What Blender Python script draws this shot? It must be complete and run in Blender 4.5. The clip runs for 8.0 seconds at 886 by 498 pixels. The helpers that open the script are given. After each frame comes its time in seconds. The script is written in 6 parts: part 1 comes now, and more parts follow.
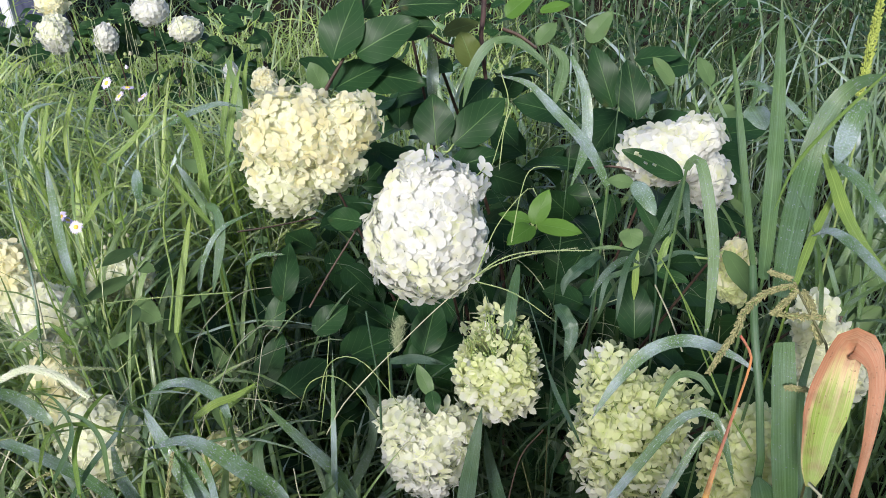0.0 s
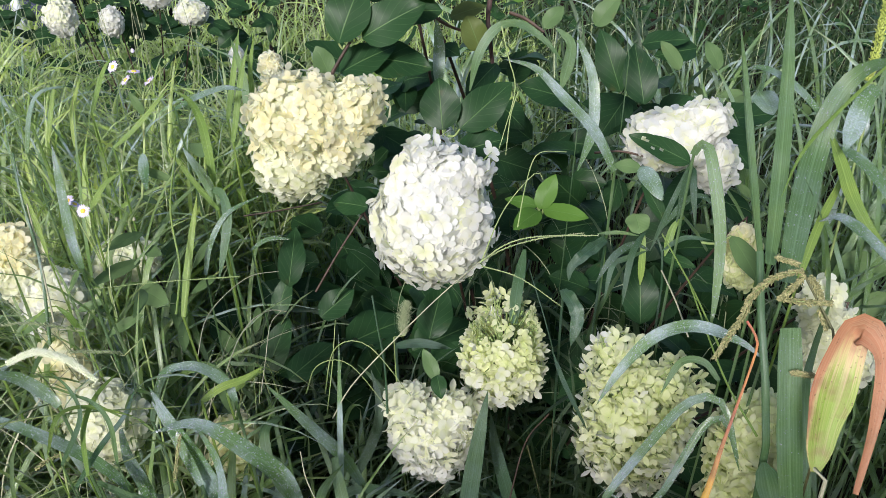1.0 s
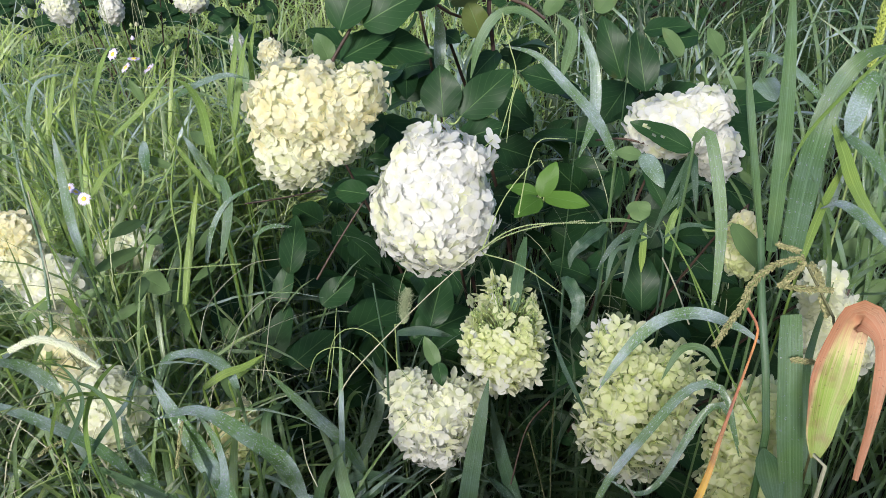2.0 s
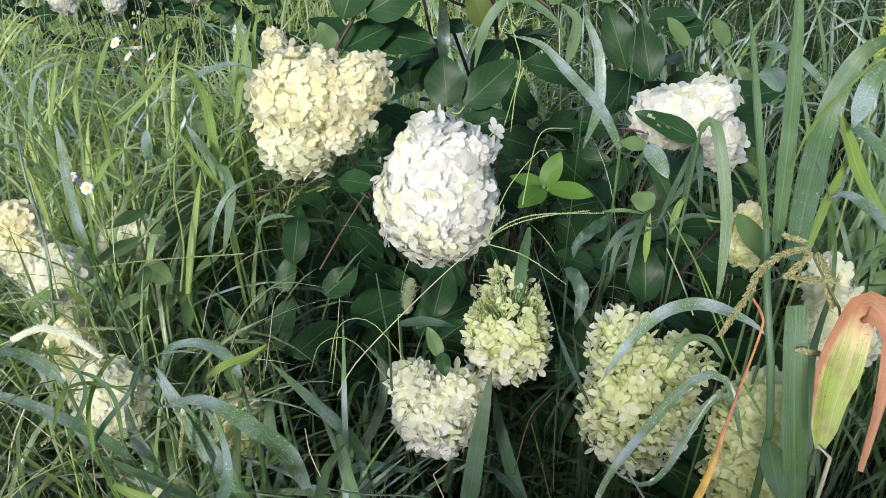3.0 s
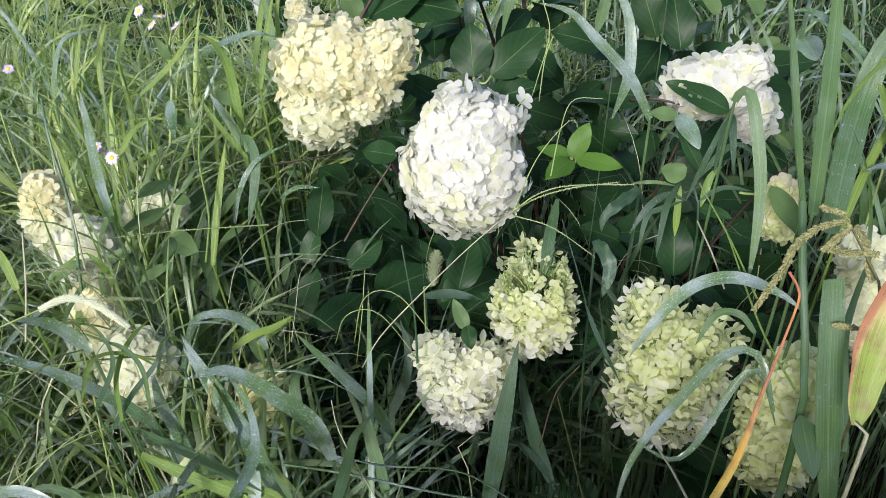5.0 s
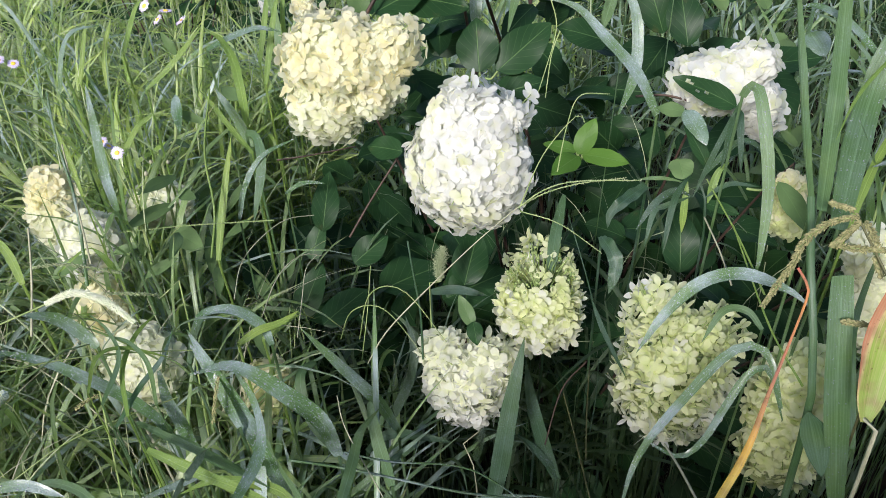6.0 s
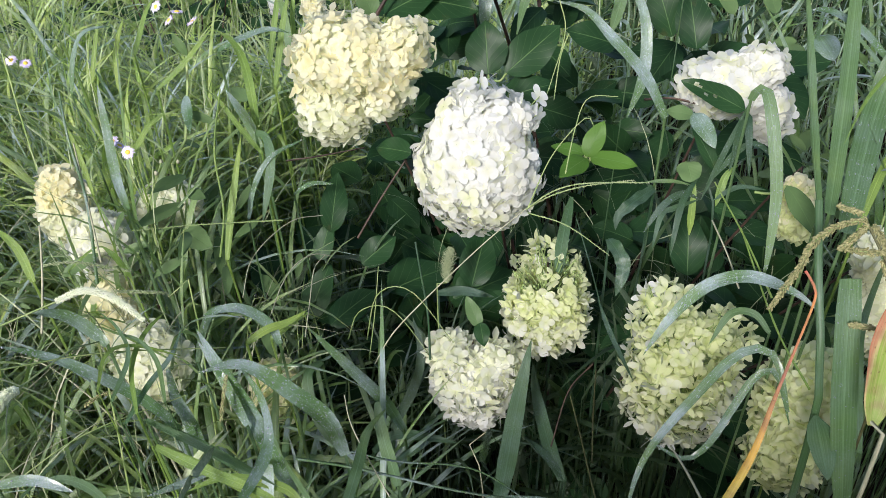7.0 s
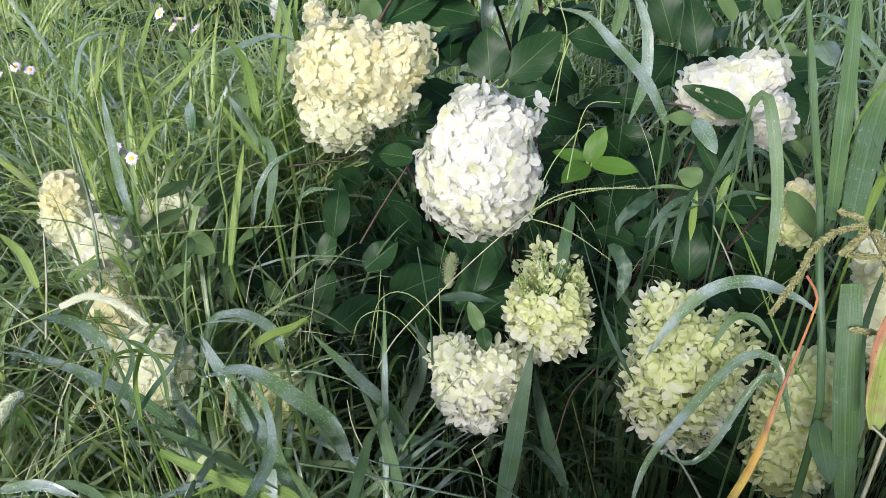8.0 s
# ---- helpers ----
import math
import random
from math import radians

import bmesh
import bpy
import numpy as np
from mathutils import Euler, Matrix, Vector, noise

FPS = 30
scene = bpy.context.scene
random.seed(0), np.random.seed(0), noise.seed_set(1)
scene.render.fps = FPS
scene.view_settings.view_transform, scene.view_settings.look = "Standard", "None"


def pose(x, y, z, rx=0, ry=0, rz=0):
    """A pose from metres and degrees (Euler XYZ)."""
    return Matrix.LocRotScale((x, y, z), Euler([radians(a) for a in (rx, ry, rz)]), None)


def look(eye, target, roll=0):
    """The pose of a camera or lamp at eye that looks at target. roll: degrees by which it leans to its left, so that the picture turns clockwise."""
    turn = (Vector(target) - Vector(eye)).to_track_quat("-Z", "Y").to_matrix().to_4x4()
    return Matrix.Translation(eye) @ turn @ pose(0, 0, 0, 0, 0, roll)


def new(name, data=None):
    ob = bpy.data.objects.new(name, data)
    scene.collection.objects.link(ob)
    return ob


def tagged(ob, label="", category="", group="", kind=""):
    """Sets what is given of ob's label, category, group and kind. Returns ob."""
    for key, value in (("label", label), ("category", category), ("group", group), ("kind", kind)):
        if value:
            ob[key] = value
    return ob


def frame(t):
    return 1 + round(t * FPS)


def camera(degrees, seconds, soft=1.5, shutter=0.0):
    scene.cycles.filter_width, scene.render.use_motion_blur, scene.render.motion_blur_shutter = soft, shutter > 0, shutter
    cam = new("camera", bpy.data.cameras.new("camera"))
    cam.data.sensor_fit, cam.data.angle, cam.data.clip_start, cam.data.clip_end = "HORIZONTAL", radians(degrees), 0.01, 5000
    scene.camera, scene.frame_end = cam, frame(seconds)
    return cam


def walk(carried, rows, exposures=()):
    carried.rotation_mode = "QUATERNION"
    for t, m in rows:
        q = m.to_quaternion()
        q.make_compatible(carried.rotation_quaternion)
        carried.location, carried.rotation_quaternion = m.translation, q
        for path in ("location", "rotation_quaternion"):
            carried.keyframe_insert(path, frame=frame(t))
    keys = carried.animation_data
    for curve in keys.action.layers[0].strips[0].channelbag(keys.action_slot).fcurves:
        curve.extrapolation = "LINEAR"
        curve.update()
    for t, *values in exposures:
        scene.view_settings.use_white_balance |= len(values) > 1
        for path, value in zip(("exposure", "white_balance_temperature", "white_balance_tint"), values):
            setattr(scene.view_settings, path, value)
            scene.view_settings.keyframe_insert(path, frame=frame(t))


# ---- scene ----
cam = camera(55.7, 8.0, soft=0.42)
PATH = [
    (0, (0.03, 0.034, 1.455), (-0.021, 1.741, 0.414), -1.4),
    (0.5, (0.029, 0.034, 1.455), (-0.026, 1.732, 0.4), -1.4),
    (1, (0.029, 0.034, 1.455), (-0.035, 1.722, 0.383), -1.5),
    (1.5, (0.03, 0.033, 1.455), (-0.037, 1.712, 0.371), -1.6),
    (3, (0.028, 0.035, 1.451), (-0.045, 1.696, 0.34), -1.6),
    (3.5, (0.026, 0.036, 1.45), (-0.058, 1.692, 0.332), -1.7),
    (4, (0.022, 0.037, 1.447), (-0.075, 1.684, 0.316), -1.9),
    (4.5, (0.02, 0.04, 1.445), (-0.089, 1.673, 0.296), -2.1),
    (6, (0.015, 0.043, 1.44), (-0.109, 1.663, 0.275), -2.3),
    (6.5, (0.014, 0.041, 1.441), (-0.113, 1.665, 0.28), -2.1),
    (7, (0.014, 0.039, 1.44), (-0.126, 1.663, 0.281), -2.2),
    (7.5, (0.013, 0.039, 1.442), (-0.134, 1.664, 0.286), -2.4),
    (8, (0.013, 0.036, 1.442), (-0.13, 1.667, 0.294), -2.3),
]
walk(cam, [(t, look(eye, target, roll)) for t, eye, target, roll in PATH], exposures=[(0, 0.02, 6300, 15), (8, 0.02, 6300, 15)])

# ---- light: hazy morning sun from behind the viewer, thin haze, open sky ----
SUN_ELEVATION, SUN_AZIMUTH = radians(31), radians(198)     # azimuth clockwise from +y
world = bpy.data.worlds.new("sky")
scene.world = world
world.use_nodes = True
sky = world.node_tree.nodes.new("ShaderNodeTexSky")
sky.sky_type, sky.sun_disc = "NISHITA", False
sky.sun_elevation, sky.sun_rotation = SUN_ELEVATION, SUN_AZIMUTH
sky.dust_density = 2.0
world.node_tree.links.new(sky.outputs["Color"], world.node_tree.nodes["Background"].inputs["Color"])
world.node_tree.nodes["Background"].inputs["Strength"].default_value = 0.165
sun = new("sun", bpy.data.lights.new("sun", "SUN"))
sun.data.energy, sun.data.angle, sun.data.color = 5.0, radians(9), (1.0, 0.97, 0.91)
sun_from = Vector((math.sin(SUN_AZIMUTH) * math.cos(SUN_ELEVATION), math.cos(SUN_AZIMUTH) * math.cos(SUN_ELEVATION), math.sin(SUN_ELEVATION)))
sun.matrix_world = look(sun_from * 20, (0, 0, 0))


# ---- materials ----
def material(name):
    m = bpy.data.materials.new(name)
    m.use_nodes = True
    nt = m.node_tree
    return m, nt, nt.nodes["Principled BSDF"]


def node(nt, kind, **values):
    n = nt.nodes.new(kind)
    for key, value in values.items():
        n.inputs[key.replace("_", " ")].default_value = value
    return n


def math_node(nt, operation, a, b=None, c=None):
    n = nt.nodes.new("ShaderNodeMath")
    n.operation = operation
    for i, v in enumerate((a, b, c)):
        if v is None:
            continue
        if isinstance(v, (int, float)):
            n.inputs[i].default_value = v
        else:
            nt.links.new(v, n.inputs[i])
    return n.outputs[0]


def blend(nt, factor, a, b, mode="MIX"):
    n = nt.nodes.new("ShaderNodeMix")
    n.data_type, n.blend_type = "RGBA", mode
    for i, v in ((0, factor), (6, a), (7, b)):
        if isinstance(v, (int, float)):
            n.inputs[i].default_value = v
        elif isinstance(v, tuple):
            n.inputs[i].default_value = (*v, 1)
        else:
            nt.links.new(v, n.inputs[i])
    return n.outputs[2]


def ramp(nt, value, *stops):
    n = nt.nodes.new("ShaderNodeValToRGB")
    for i, (at, colour) in enumerate(stops):
        e = n.color_ramp.elements[i] if i < 2 else n.color_ramp.elements.new(at)
        e.position, e.color = at, (*colour, 1)
    nt.links.new(value, n.inputs[0])
    return n.outputs[0]


def uv_axes(nt):
    uv = nt.nodes.new("ShaderNodeUVMap")
    sep = nt.nodes.new("ShaderNodeSeparateXYZ")
    nt.links.new(uv.outputs[0], sep.inputs[0])
    return sep.outputs[0], sep.outputs[1]


def noise_at(nt, scale, detail=3.0, stretch=None, uv=False):
    n = node(nt, "ShaderNodeTexNoise", Scale=scale, Detail=detail)
    if uv:
        source = nt.nodes.new("ShaderNodeUVMap").outputs[0]
    else:
        source = nt.nodes.new("ShaderNodeTexCoord").outputs["Object"]
    if stretch:
        mp = nt.nodes.new("ShaderNodeMapping")
        mp.inputs["Scale"].default_value = stretch
        nt.links.new(source, mp.inputs[0])
        source = mp.outputs[0]
    nt.links.new(source, n.inputs["Vector"])
    return n.outputs[0]


def leafy(m, nt, bsdf, colour, through_colour, share, bump=None, strength=0.3, distance=0.001):
    """Thin plant tissue: reflects, and lets part of the light through."""
    out = nt.nodes["Material Output"]
    tr = nt.nodes.new("ShaderNodeBsdfTranslucent")
    mix = nt.nodes.new("ShaderNodeMixShader")
    mix.inputs[0].default_value = share
    nt.links.new(colour, bsdf.inputs["Base Color"])
    nt.links.new(through_colour, tr.inputs["Color"])
    if bump is not None:
        b = node(nt, "ShaderNodeBump", Strength=strength, Distance=distance)
        nt.links.new(bump, b.inputs["Height"])
        nt.links.new(b.outputs[0], bsdf.inputs["Normal"])
        nt.links.new(b.outputs[0], tr.inputs["Normal"])
    nt.links.new(bsdf.outputs[0], mix.inputs[1])
    nt.links.new(tr.outputs[0], mix.inputs[2])
    nt.links.new(mix.outputs[0], out.inputs["Surface"])
    return m


def chance(nt, each):
    if each == "object":
        return nt.nodes.new("ShaderNodeObjectInfo").outputs["Random"]
    return nt.nodes.new("ShaderNodeNewGeometry").outputs["Random Per Island"]


def grass_material(name, stops, each, dew=0.3, rough=0.42, share=0.35, dry=0.0, cover=0.42, beads=0.56, dew_sheen=0.0, sheen_colour=(0.54, 0.63, 0.77)):
    """Blade of grass: parallel ribs, pale midrib, yellowing in places, dew and painted sky sheen."""
    m, nt, bsdf = material(name)
    u, v = uv_axes(nt)
    base = ramp(nt, chance(nt, each), *stops)
    ribs = noise_at(nt, 1.0, 2, (34, 1.2, 1), uv=True)
    base = blend(nt, ramp(nt, ribs, (0.35, (0, 0, 0)), (0.7, (0.5, 0.5, 0.5))), base, (1.9, 1.75, 2.0), "MULTIPLY")
    patch = noise_at(nt, 22, 3)
    base = blend(nt, ramp(nt, patch, (0.52, (0, 0, 0)), (0.75, (0.45, 0.45, 0.45))), base, (1.7, 1.4, 1.1), "MULTIPLY")
    mid = math_node(nt, "LESS_THAN", math_node(nt, "ABSOLUTE", math_node(nt, "SUBTRACT", u, 0.5)), 0.03)
    base = blend(nt, math_node(nt, "MULTIPLY", mid, 0.5), base, (2.0, 1.8, 2.2), "MULTIPLY")
    lines = math_node(nt, "GREATER_THAN", math_node(nt, "FRACT", math_node(nt, "MULTIPLY", u, 9.0)), 0.72)
    base = blend(nt, math_node(nt, "MULTIPLY", lines, 0.5), base, (1.9, 1.7, 2.1), "MULTIPLY")
    if dry:
        tip = math_node(nt, "MULTIPLY", math_node(nt, "GREATER_THAN", math_node(nt, "ADD", v, math_node(nt, "MULTIPLY", patch, 0.25)), 1.06), dry)
        base = blend(nt, tip, base, (0.30, 0.20, 0.09))
    speck = noise_at(nt, 620, 1)
    wet = math_node(nt, "MULTIPLY", ramp(nt, speck, (beads, (0, 0, 0)), (beads + 0.14, (1, 1, 1))), ramp(nt, noise_at(nt, 14, 2), (cover, (0, 0, 0)), (cover + 0.2, (dew, dew, dew))))
    # pale sky reflection on the dew, put into the base colour in patches
    if dew_sheen:
        base = blend(nt, math_node(nt, "MULTIPLY", ramp(nt, noise_at(nt, 24, 2), (0.43, (0.05,) * 3), (0.64, (1,) * 3)), ramp(nt, noise_at(nt, 1.0, 3, (7, 40, 1), uv=True), (0.3, (dew_sheen * 0.45,) * 3), (0.62, (dew_sheen,) * 3))), base, sheen_colour)
    top = blend(nt, wet, base, (0.62, 0.68, 0.70))
    bsdf.inputs["Roughness"].default_value = rough
    bsdf.inputs["Specular IOR Level"].default_value = 0.55
    bsdf.inputs["Coat Weight"].default_value = min(0.5, dew * dew * 0.6)
    bsdf.inputs["Coat Roughness"].default_value = 0.22
    glow = blend(nt, 0.6, base, (0.34, 0.48, 0.07), "MIX")
    height = math_node(nt, "ADD", math_node(nt, "ADD", ribs, math_node(nt, "MULTIPLY", lines, 0.5)), math_node(nt, "MULTIPLY", speck, 0.6))
    return leafy(m, nt, bsdf, top, glow, share, height, 0.6, 0.0008)


def hydrangea_leaf_material(name, dark, light, share=0.22, worn=0.2):
    """Broad leaf: pale midrib and curved side veins, quilted between them, specks and brown wear."""
    m, nt, bsdf = material(name)
    u, v = uv_axes(nt)
    across = math_node(nt, "ABSOLUTE", math_node(nt, "SUBTRACT", u, 0.5))
    mid = ramp(nt, across, (0.006, (1, 1, 1)), (0.020, (0, 0, 0)))
    phase = math_node(nt, "MULTIPLY", math_node(nt, "SUBTRACT", v, math_node(nt, "MULTIPLY", math_node(nt, "POWER", across, 0.85), 0.7)), 6.5)
    saw = math_node(nt, "ABSOLUTE", math_node(nt, "SUBTRACT", math_node(nt, "FRACT", phase), 0.5))
    vein = ramp(nt, saw, (0.0, (1, 1, 1)), (0.045, (0, 0, 0)))
    lines = math_node(nt, "MAXIMUM", mid, math_node(nt, "MULTIPLY", vein, 0.5))
    fine = noise_at(nt, 160, 4)
    tone = noise_at(nt, 18, 3)
    base = blend(nt, chance(nt, "object"), dark, light)
    base = blend(nt, ramp(nt, tone, (0.35, (0, 0, 0)), (0.7, (0.55, 0.55, 0.55))), base, tuple(c * 1.3 for c in light))
    base = blend(nt, ramp(nt, noise_at(nt, 42, 4), (0.66, (0, 0, 0)), (0.74, (worn, worn, worn))), base, (0.14, 0.08, 0.035))
    base = blend(nt, math_node(nt, "MULTIPLY", lines, 0.6), base, (0.12, 0.22, 0.075))
    glow = blend(nt, 0.5, base, (0.12, 0.24, 0.04))
    bsdf.inputs["Roughness"].default_value = 0.42
    bsdf.inputs["Specular IOR Level"].default_value = 0.16
    height = math_node(nt, "ADD", math_node(nt, "MULTIPLY", saw, 0.34), math_node(nt, "ADD", math_node(nt, "MULTIPLY", fine, 0.25), math_node(nt, "MULTIPLY", mid, -0.6)))
    return leafy(m, nt, bsdf, base, glow, share, height, 0.3, 0.0012)


def sepal_material(name, pale, rich, core, each="object", blush=0.0):
    """Papery flower sepal: tinted towards its base, faint veins, a few brown flecks."""
    m, nt, bsdf = material(name)
    u, v = uv_axes(nt)
    base = blend(nt, ramp(nt, chance(nt, each), (0.15, (0, 0, 0)), (0.95, (1, 1, 1))), pale, rich)
    base = blend(nt, ramp(nt, v, (0.0, (0.8, 0.8, 0.8)), (0.5, (0, 0, 0))), base, core)
    veins = noise_at(nt, 1.0, 2, (14, 2, 1), uv=True)
    base = blend(nt, ramp(nt, veins, (0.45, (0, 0, 0)), (0.75, (0.22, 0.22, 0.22))), base, core)
    base = blend(nt, ramp(nt, noise_at(nt, 70, 3), (0.73, (0, 0, 0)), (0.80, (0.45, 0.45, 0.45))), base, (0.48, 0.33, 0.18))
    if blush:
        base = blend(nt, ramp(nt, noise_at(nt, 34, 2), (0.60, (0, 0, 0)), (0.78, (blush,) * 3)), base, (0.80, 0.56, 0.50))
    bsdf.inputs["Roughness"].default_value = 0.6
    bsdf.inputs["Specular IOR Level"].default_value = 0.2
    through_it = blend(nt, 0.06, base, core)
    return leafy(m, nt, bsdf, base, through_it, 0.62, veins, 0.15, 0.0006)


def plain_material(name, colour, second, scale=60, rough=0.6, stretch=None, bump=0.3, distance=0.001, gloss=0.4):
    m, nt, bsdf = material(name)
    bsdf.inputs["Specular IOR Level"].default_value = gloss
    n = noise_at(nt, scale, 5, stretch)
    base = blend(nt, ramp(nt, n, (0.35, (0, 0, 0)), (0.68, (1, 1, 1))), colour, second)
    nt.links.new(base, bsdf.inputs["Base Color"])
    bsdf.inputs["Roughness"].default_value = rough
    b = node(nt, "ShaderNodeBump", Strength=bump, Distance=distance)
    nt.links.new(n, b.inputs["Height"])
    nt.links.new(b.outputs[0], bsdf.inputs["Normal"])
    return m


GRASS_STOPS = ((0.0, (0.10, 0.19, 0.05)), (1.0, (0.31, 0.43, 0.11)), (0.4, (0.155, 0.28, 0.07)), (0.75, (0.22, 0.33, 0.13)))
MEADOW = grass_material("meadow_grass", GRASS_STOPS, "island", dew=0.7, rough=0.36, share=0.5, dry=0.4, dew_sheen=0.28, sheen_colour=(0.60, 0.67, 0.68))
# darker copy of the blade colours; the shade under plants is put into it
SHADE_TINTED_GRASS = grass_material("shade_grass", ((0.0, (0.014, 0.036, 0.016)), (1.0, (0.032, 0.066, 0.026))), "island", dew=0.1)
# dimmer blade colours with the hollow's shade already put into them
HALF_SHADE_GRASS = grass_material("half_shade_grass", ((0.0, (0.02, 0.055, 0.02)), (1.0, (0.06, 0.12, 0.035))), "island", dew=0.4, rough=0.34, dew_sheen=0.25)
HERO_GRASS = grass_material("broad_grass", ((0.0, (0.05, 0.112, 0.044)), (1.0, (0.092, 0.172, 0.06))), "object", dew=0.14, rough=0.36, dew_sheen=0.09)
# broad blade copy with the low shade worked into its darker colour
SHADE_TINTED_BLADE = grass_material("shade_tinted_blade", ((0.0, (0.018, 0.052, 0.026)), (1.0, (0.036, 0.088, 0.038))), "object", dew=0.2, rough=0.34, dew_sheen=0.08)
WET_GRASS = grass_material("wet_grass", ((0.0, (0.07, 0.15, 0.05)), (1.0, (0.14, 0.24, 0.08))), "island", dew=0.7, rough=0.28, dew_sheen=0.72)
DEWY_GRASS = grass_material("dewy_grass", ((0.0, (0.055, 0.13, 0.045)), (1.0, (0.09, 0.175, 0.065))), "object", dew=0.85, rough=0.27, cover=0.3, beads=0.60, dew_sheen=0.55)
# lighter, yellower copy of the meadow blade; sunlight is put into its colour
SUN_TINTED_GRASS = grass_material("sunlit_grass", ((0.0, (0.22, 0.38, 0.06)), (1.0, (0.42, 0.56, 0.14))), "island", dew=0.8, rough=0.3, share=0.52, dry=0.3, dew_sheen=0.5, sheen_colour=(0.64, 0.71, 0.64))
FRESH_GRASS = grass_material("fresh_grass", ((0.0, (0.13, 0.235, 0.045)), (1.0, (0.20, 0.31, 0.07))), "object", dew=0.3, share=0.45)
BACK_GRASS = grass_material("background_grass", ((0.0, (0.05, 0.12, 0.035)), (1.0, (0.14, 0.25, 0.07))), "island", dew=0.6, rough=0.34, share=0.4, dry=0.2, dew_sheen=0.3)
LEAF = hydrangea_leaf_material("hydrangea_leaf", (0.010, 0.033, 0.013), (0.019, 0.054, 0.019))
LEAF_OLD = hydrangea_leaf_material("old_leaf", (0.06, 0.085, 0.025), (0.085, 0.11, 0.03), worn=0.7)
LEAF_FRESH = hydrangea_leaf_material("fresh_leaf", (0.055, 0.135, 0.024), (0.085, 0.18, 0.03), share=0.3, worn=0.0)
LEAF_WEED = hydrangea_leaf_material("weed_leaf", (0.075, 0.135, 0.055), (0.11, 0.175, 0.07), share=0.25)
WHITE = sepal_material("white_sepal", (0.86, 0.87, 0.87), (0.86, 0.86, 0.82), (0.81, 0.82, 0.64))
CREAM = sepal_material("cream_sepal", (0.89, 0.90, 0.81), (0.87, 0.88, 0.71), (0.77, 0.81, 0.48), blush=0.15)
YELLOW = sepal_material("yellow_sepal", (0.92, 0.90, 0.74), (0.91, 0.86, 0.60), (0.84, 0.80, 0.46), blush=0.2)
LIME = sepal_material("lime_sepal", (0.86, 0.88, 0.65), (0.79, 0.83, 0.49), (0.62, 0.70, 0.27), blush=0.12)
STALK = plain_material("green_stalk", (0.17, 0.26, 0.08), (0.28, 0.34, 0.14), 80)
BARK = plain_material("reddish_bark", (0.036, 0.023, 0.017), (0.075, 0.046, 0.032), 90, 0.6)
STRAW = plain_material("straw", (0.24, 0.25, 0.16), (0.37, 0.37, 0.26), 120)
SPIKE = plain_material("pale_spikelets", (0.22, 0.28, 0.14), (0.36, 0.40, 0.25), 300, 0.6)
FUZZ = plain_material("foxtail_bristles", (0.72, 0.78, 0.54), (0.86, 0.88, 0.74), 200, 0.6)
SOIL = plain_material("dark_soil", (0.012, 0.009, 0.006), (0.034, 0.025, 0.016), 9, 0.95, bump=0.8, distance=0.02, gloss=0.05)
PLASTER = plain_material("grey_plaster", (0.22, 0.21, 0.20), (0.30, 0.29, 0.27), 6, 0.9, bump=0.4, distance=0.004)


def water_material():
    m, nt, bsdf = material("dew")
    bsdf.inputs["Base Color"].default_value = (0.85, 0.9, 0.92, 1)
    bsdf.inputs["Roughness"].default_value = 0.06
    bsdf.inputs["IOR"].default_value = 1.33
    bsdf.inputs["Transmission Weight"].default_value = 0.6
    return m


DEW = water_material()


# ---- mesh builders ----
def grid_mesh(name, points, mat, uv=None):
    """One mesh of N sheets, each R rows of C points. points: (N, R, C, 3)."""
    points = np.asarray(points, dtype=np.float32)
    n, r, c, _ = points.shape
    idx = np.arange(n * r * c).reshape(n, r, c)
    quads = np.stack([idx[:, :-1, :-1], idx[:, :-1, 1:], idx[:, 1:, 1:], idx[:, 1:, :-1]], -1).reshape(-1, 4)
    me = bpy.data.meshes.new(name)
    me.vertices.add(n * r * c)
    me.vertices.foreach_set("co", points.reshape(-1))
    me.loops.add(quads.size)
    me.loops.foreach_set("vertex_index", quads.reshape(-1).astype(np.int32))
    me.polygons.add(len(quads))
    me.polygons.foreach_set("loop_start", np.arange(0, quads.size, 4, dtype=np.int32))
    if uv is None:
        uu, vv = np.meshgrid(np.linspace(0, 1, c), np.linspace(0, 1, r))
        uv = np.stack([uu, vv], -1)
    flat = np.broadcast_to(uv, (n, r, c, 2)).reshape(-1, 2)
    layer = me.uv_layers.new(name="UVMap")
    layer.data.foreach_set("uv", flat[quads.reshape(-1)].astype(np.float32).reshape(-1))
    me.polygons.foreach_set("use_smooth", np.ones(len(quads), dtype=bool))
    me.materials.append(mat)
    me.update(calc_edges=True)
    return me


def unit(a):
    return a / np.maximum(np.linalg.norm(a, axis=-1, keepdims=True), 1e-9)


def spline(pts, n):
    """Smooth curve through the points, n samples evenly along it."""
    p = np.array(pts, dtype=float)
    if len(p) == 2:
        return p[0] + (p[1] - p[0]) * np.linspace(0, 1, n)[:, None]
    p = np.vstack([2 * p[0] - p[1], p, 2 * p[-1] - p[-2]])
    out = []
    for i in range(1, len(p) - 2):
        t = np.linspace(0, 1, 12, endpoint=False)[:, None]
        a, b, c, d = p[i - 1], p[i], p[i + 1], p[i + 2]
        out.append(0.5 * (2 * b + (c - a) * t + (2 * a - 5 * b + 4 * c - d) * t ** 2 + (3 * b - a - 3 * c + d) * t ** 3))
    q = np.vstack(out + [p[-2][None]])
    s = np.concatenate([[0], np.cumsum(np.linalg.norm(np.diff(q, axis=0), axis=1))])
    return np.stack([np.interp(np.linspace(0, s[-1], n), s, q[:, k]) for k in range(3)], -1)


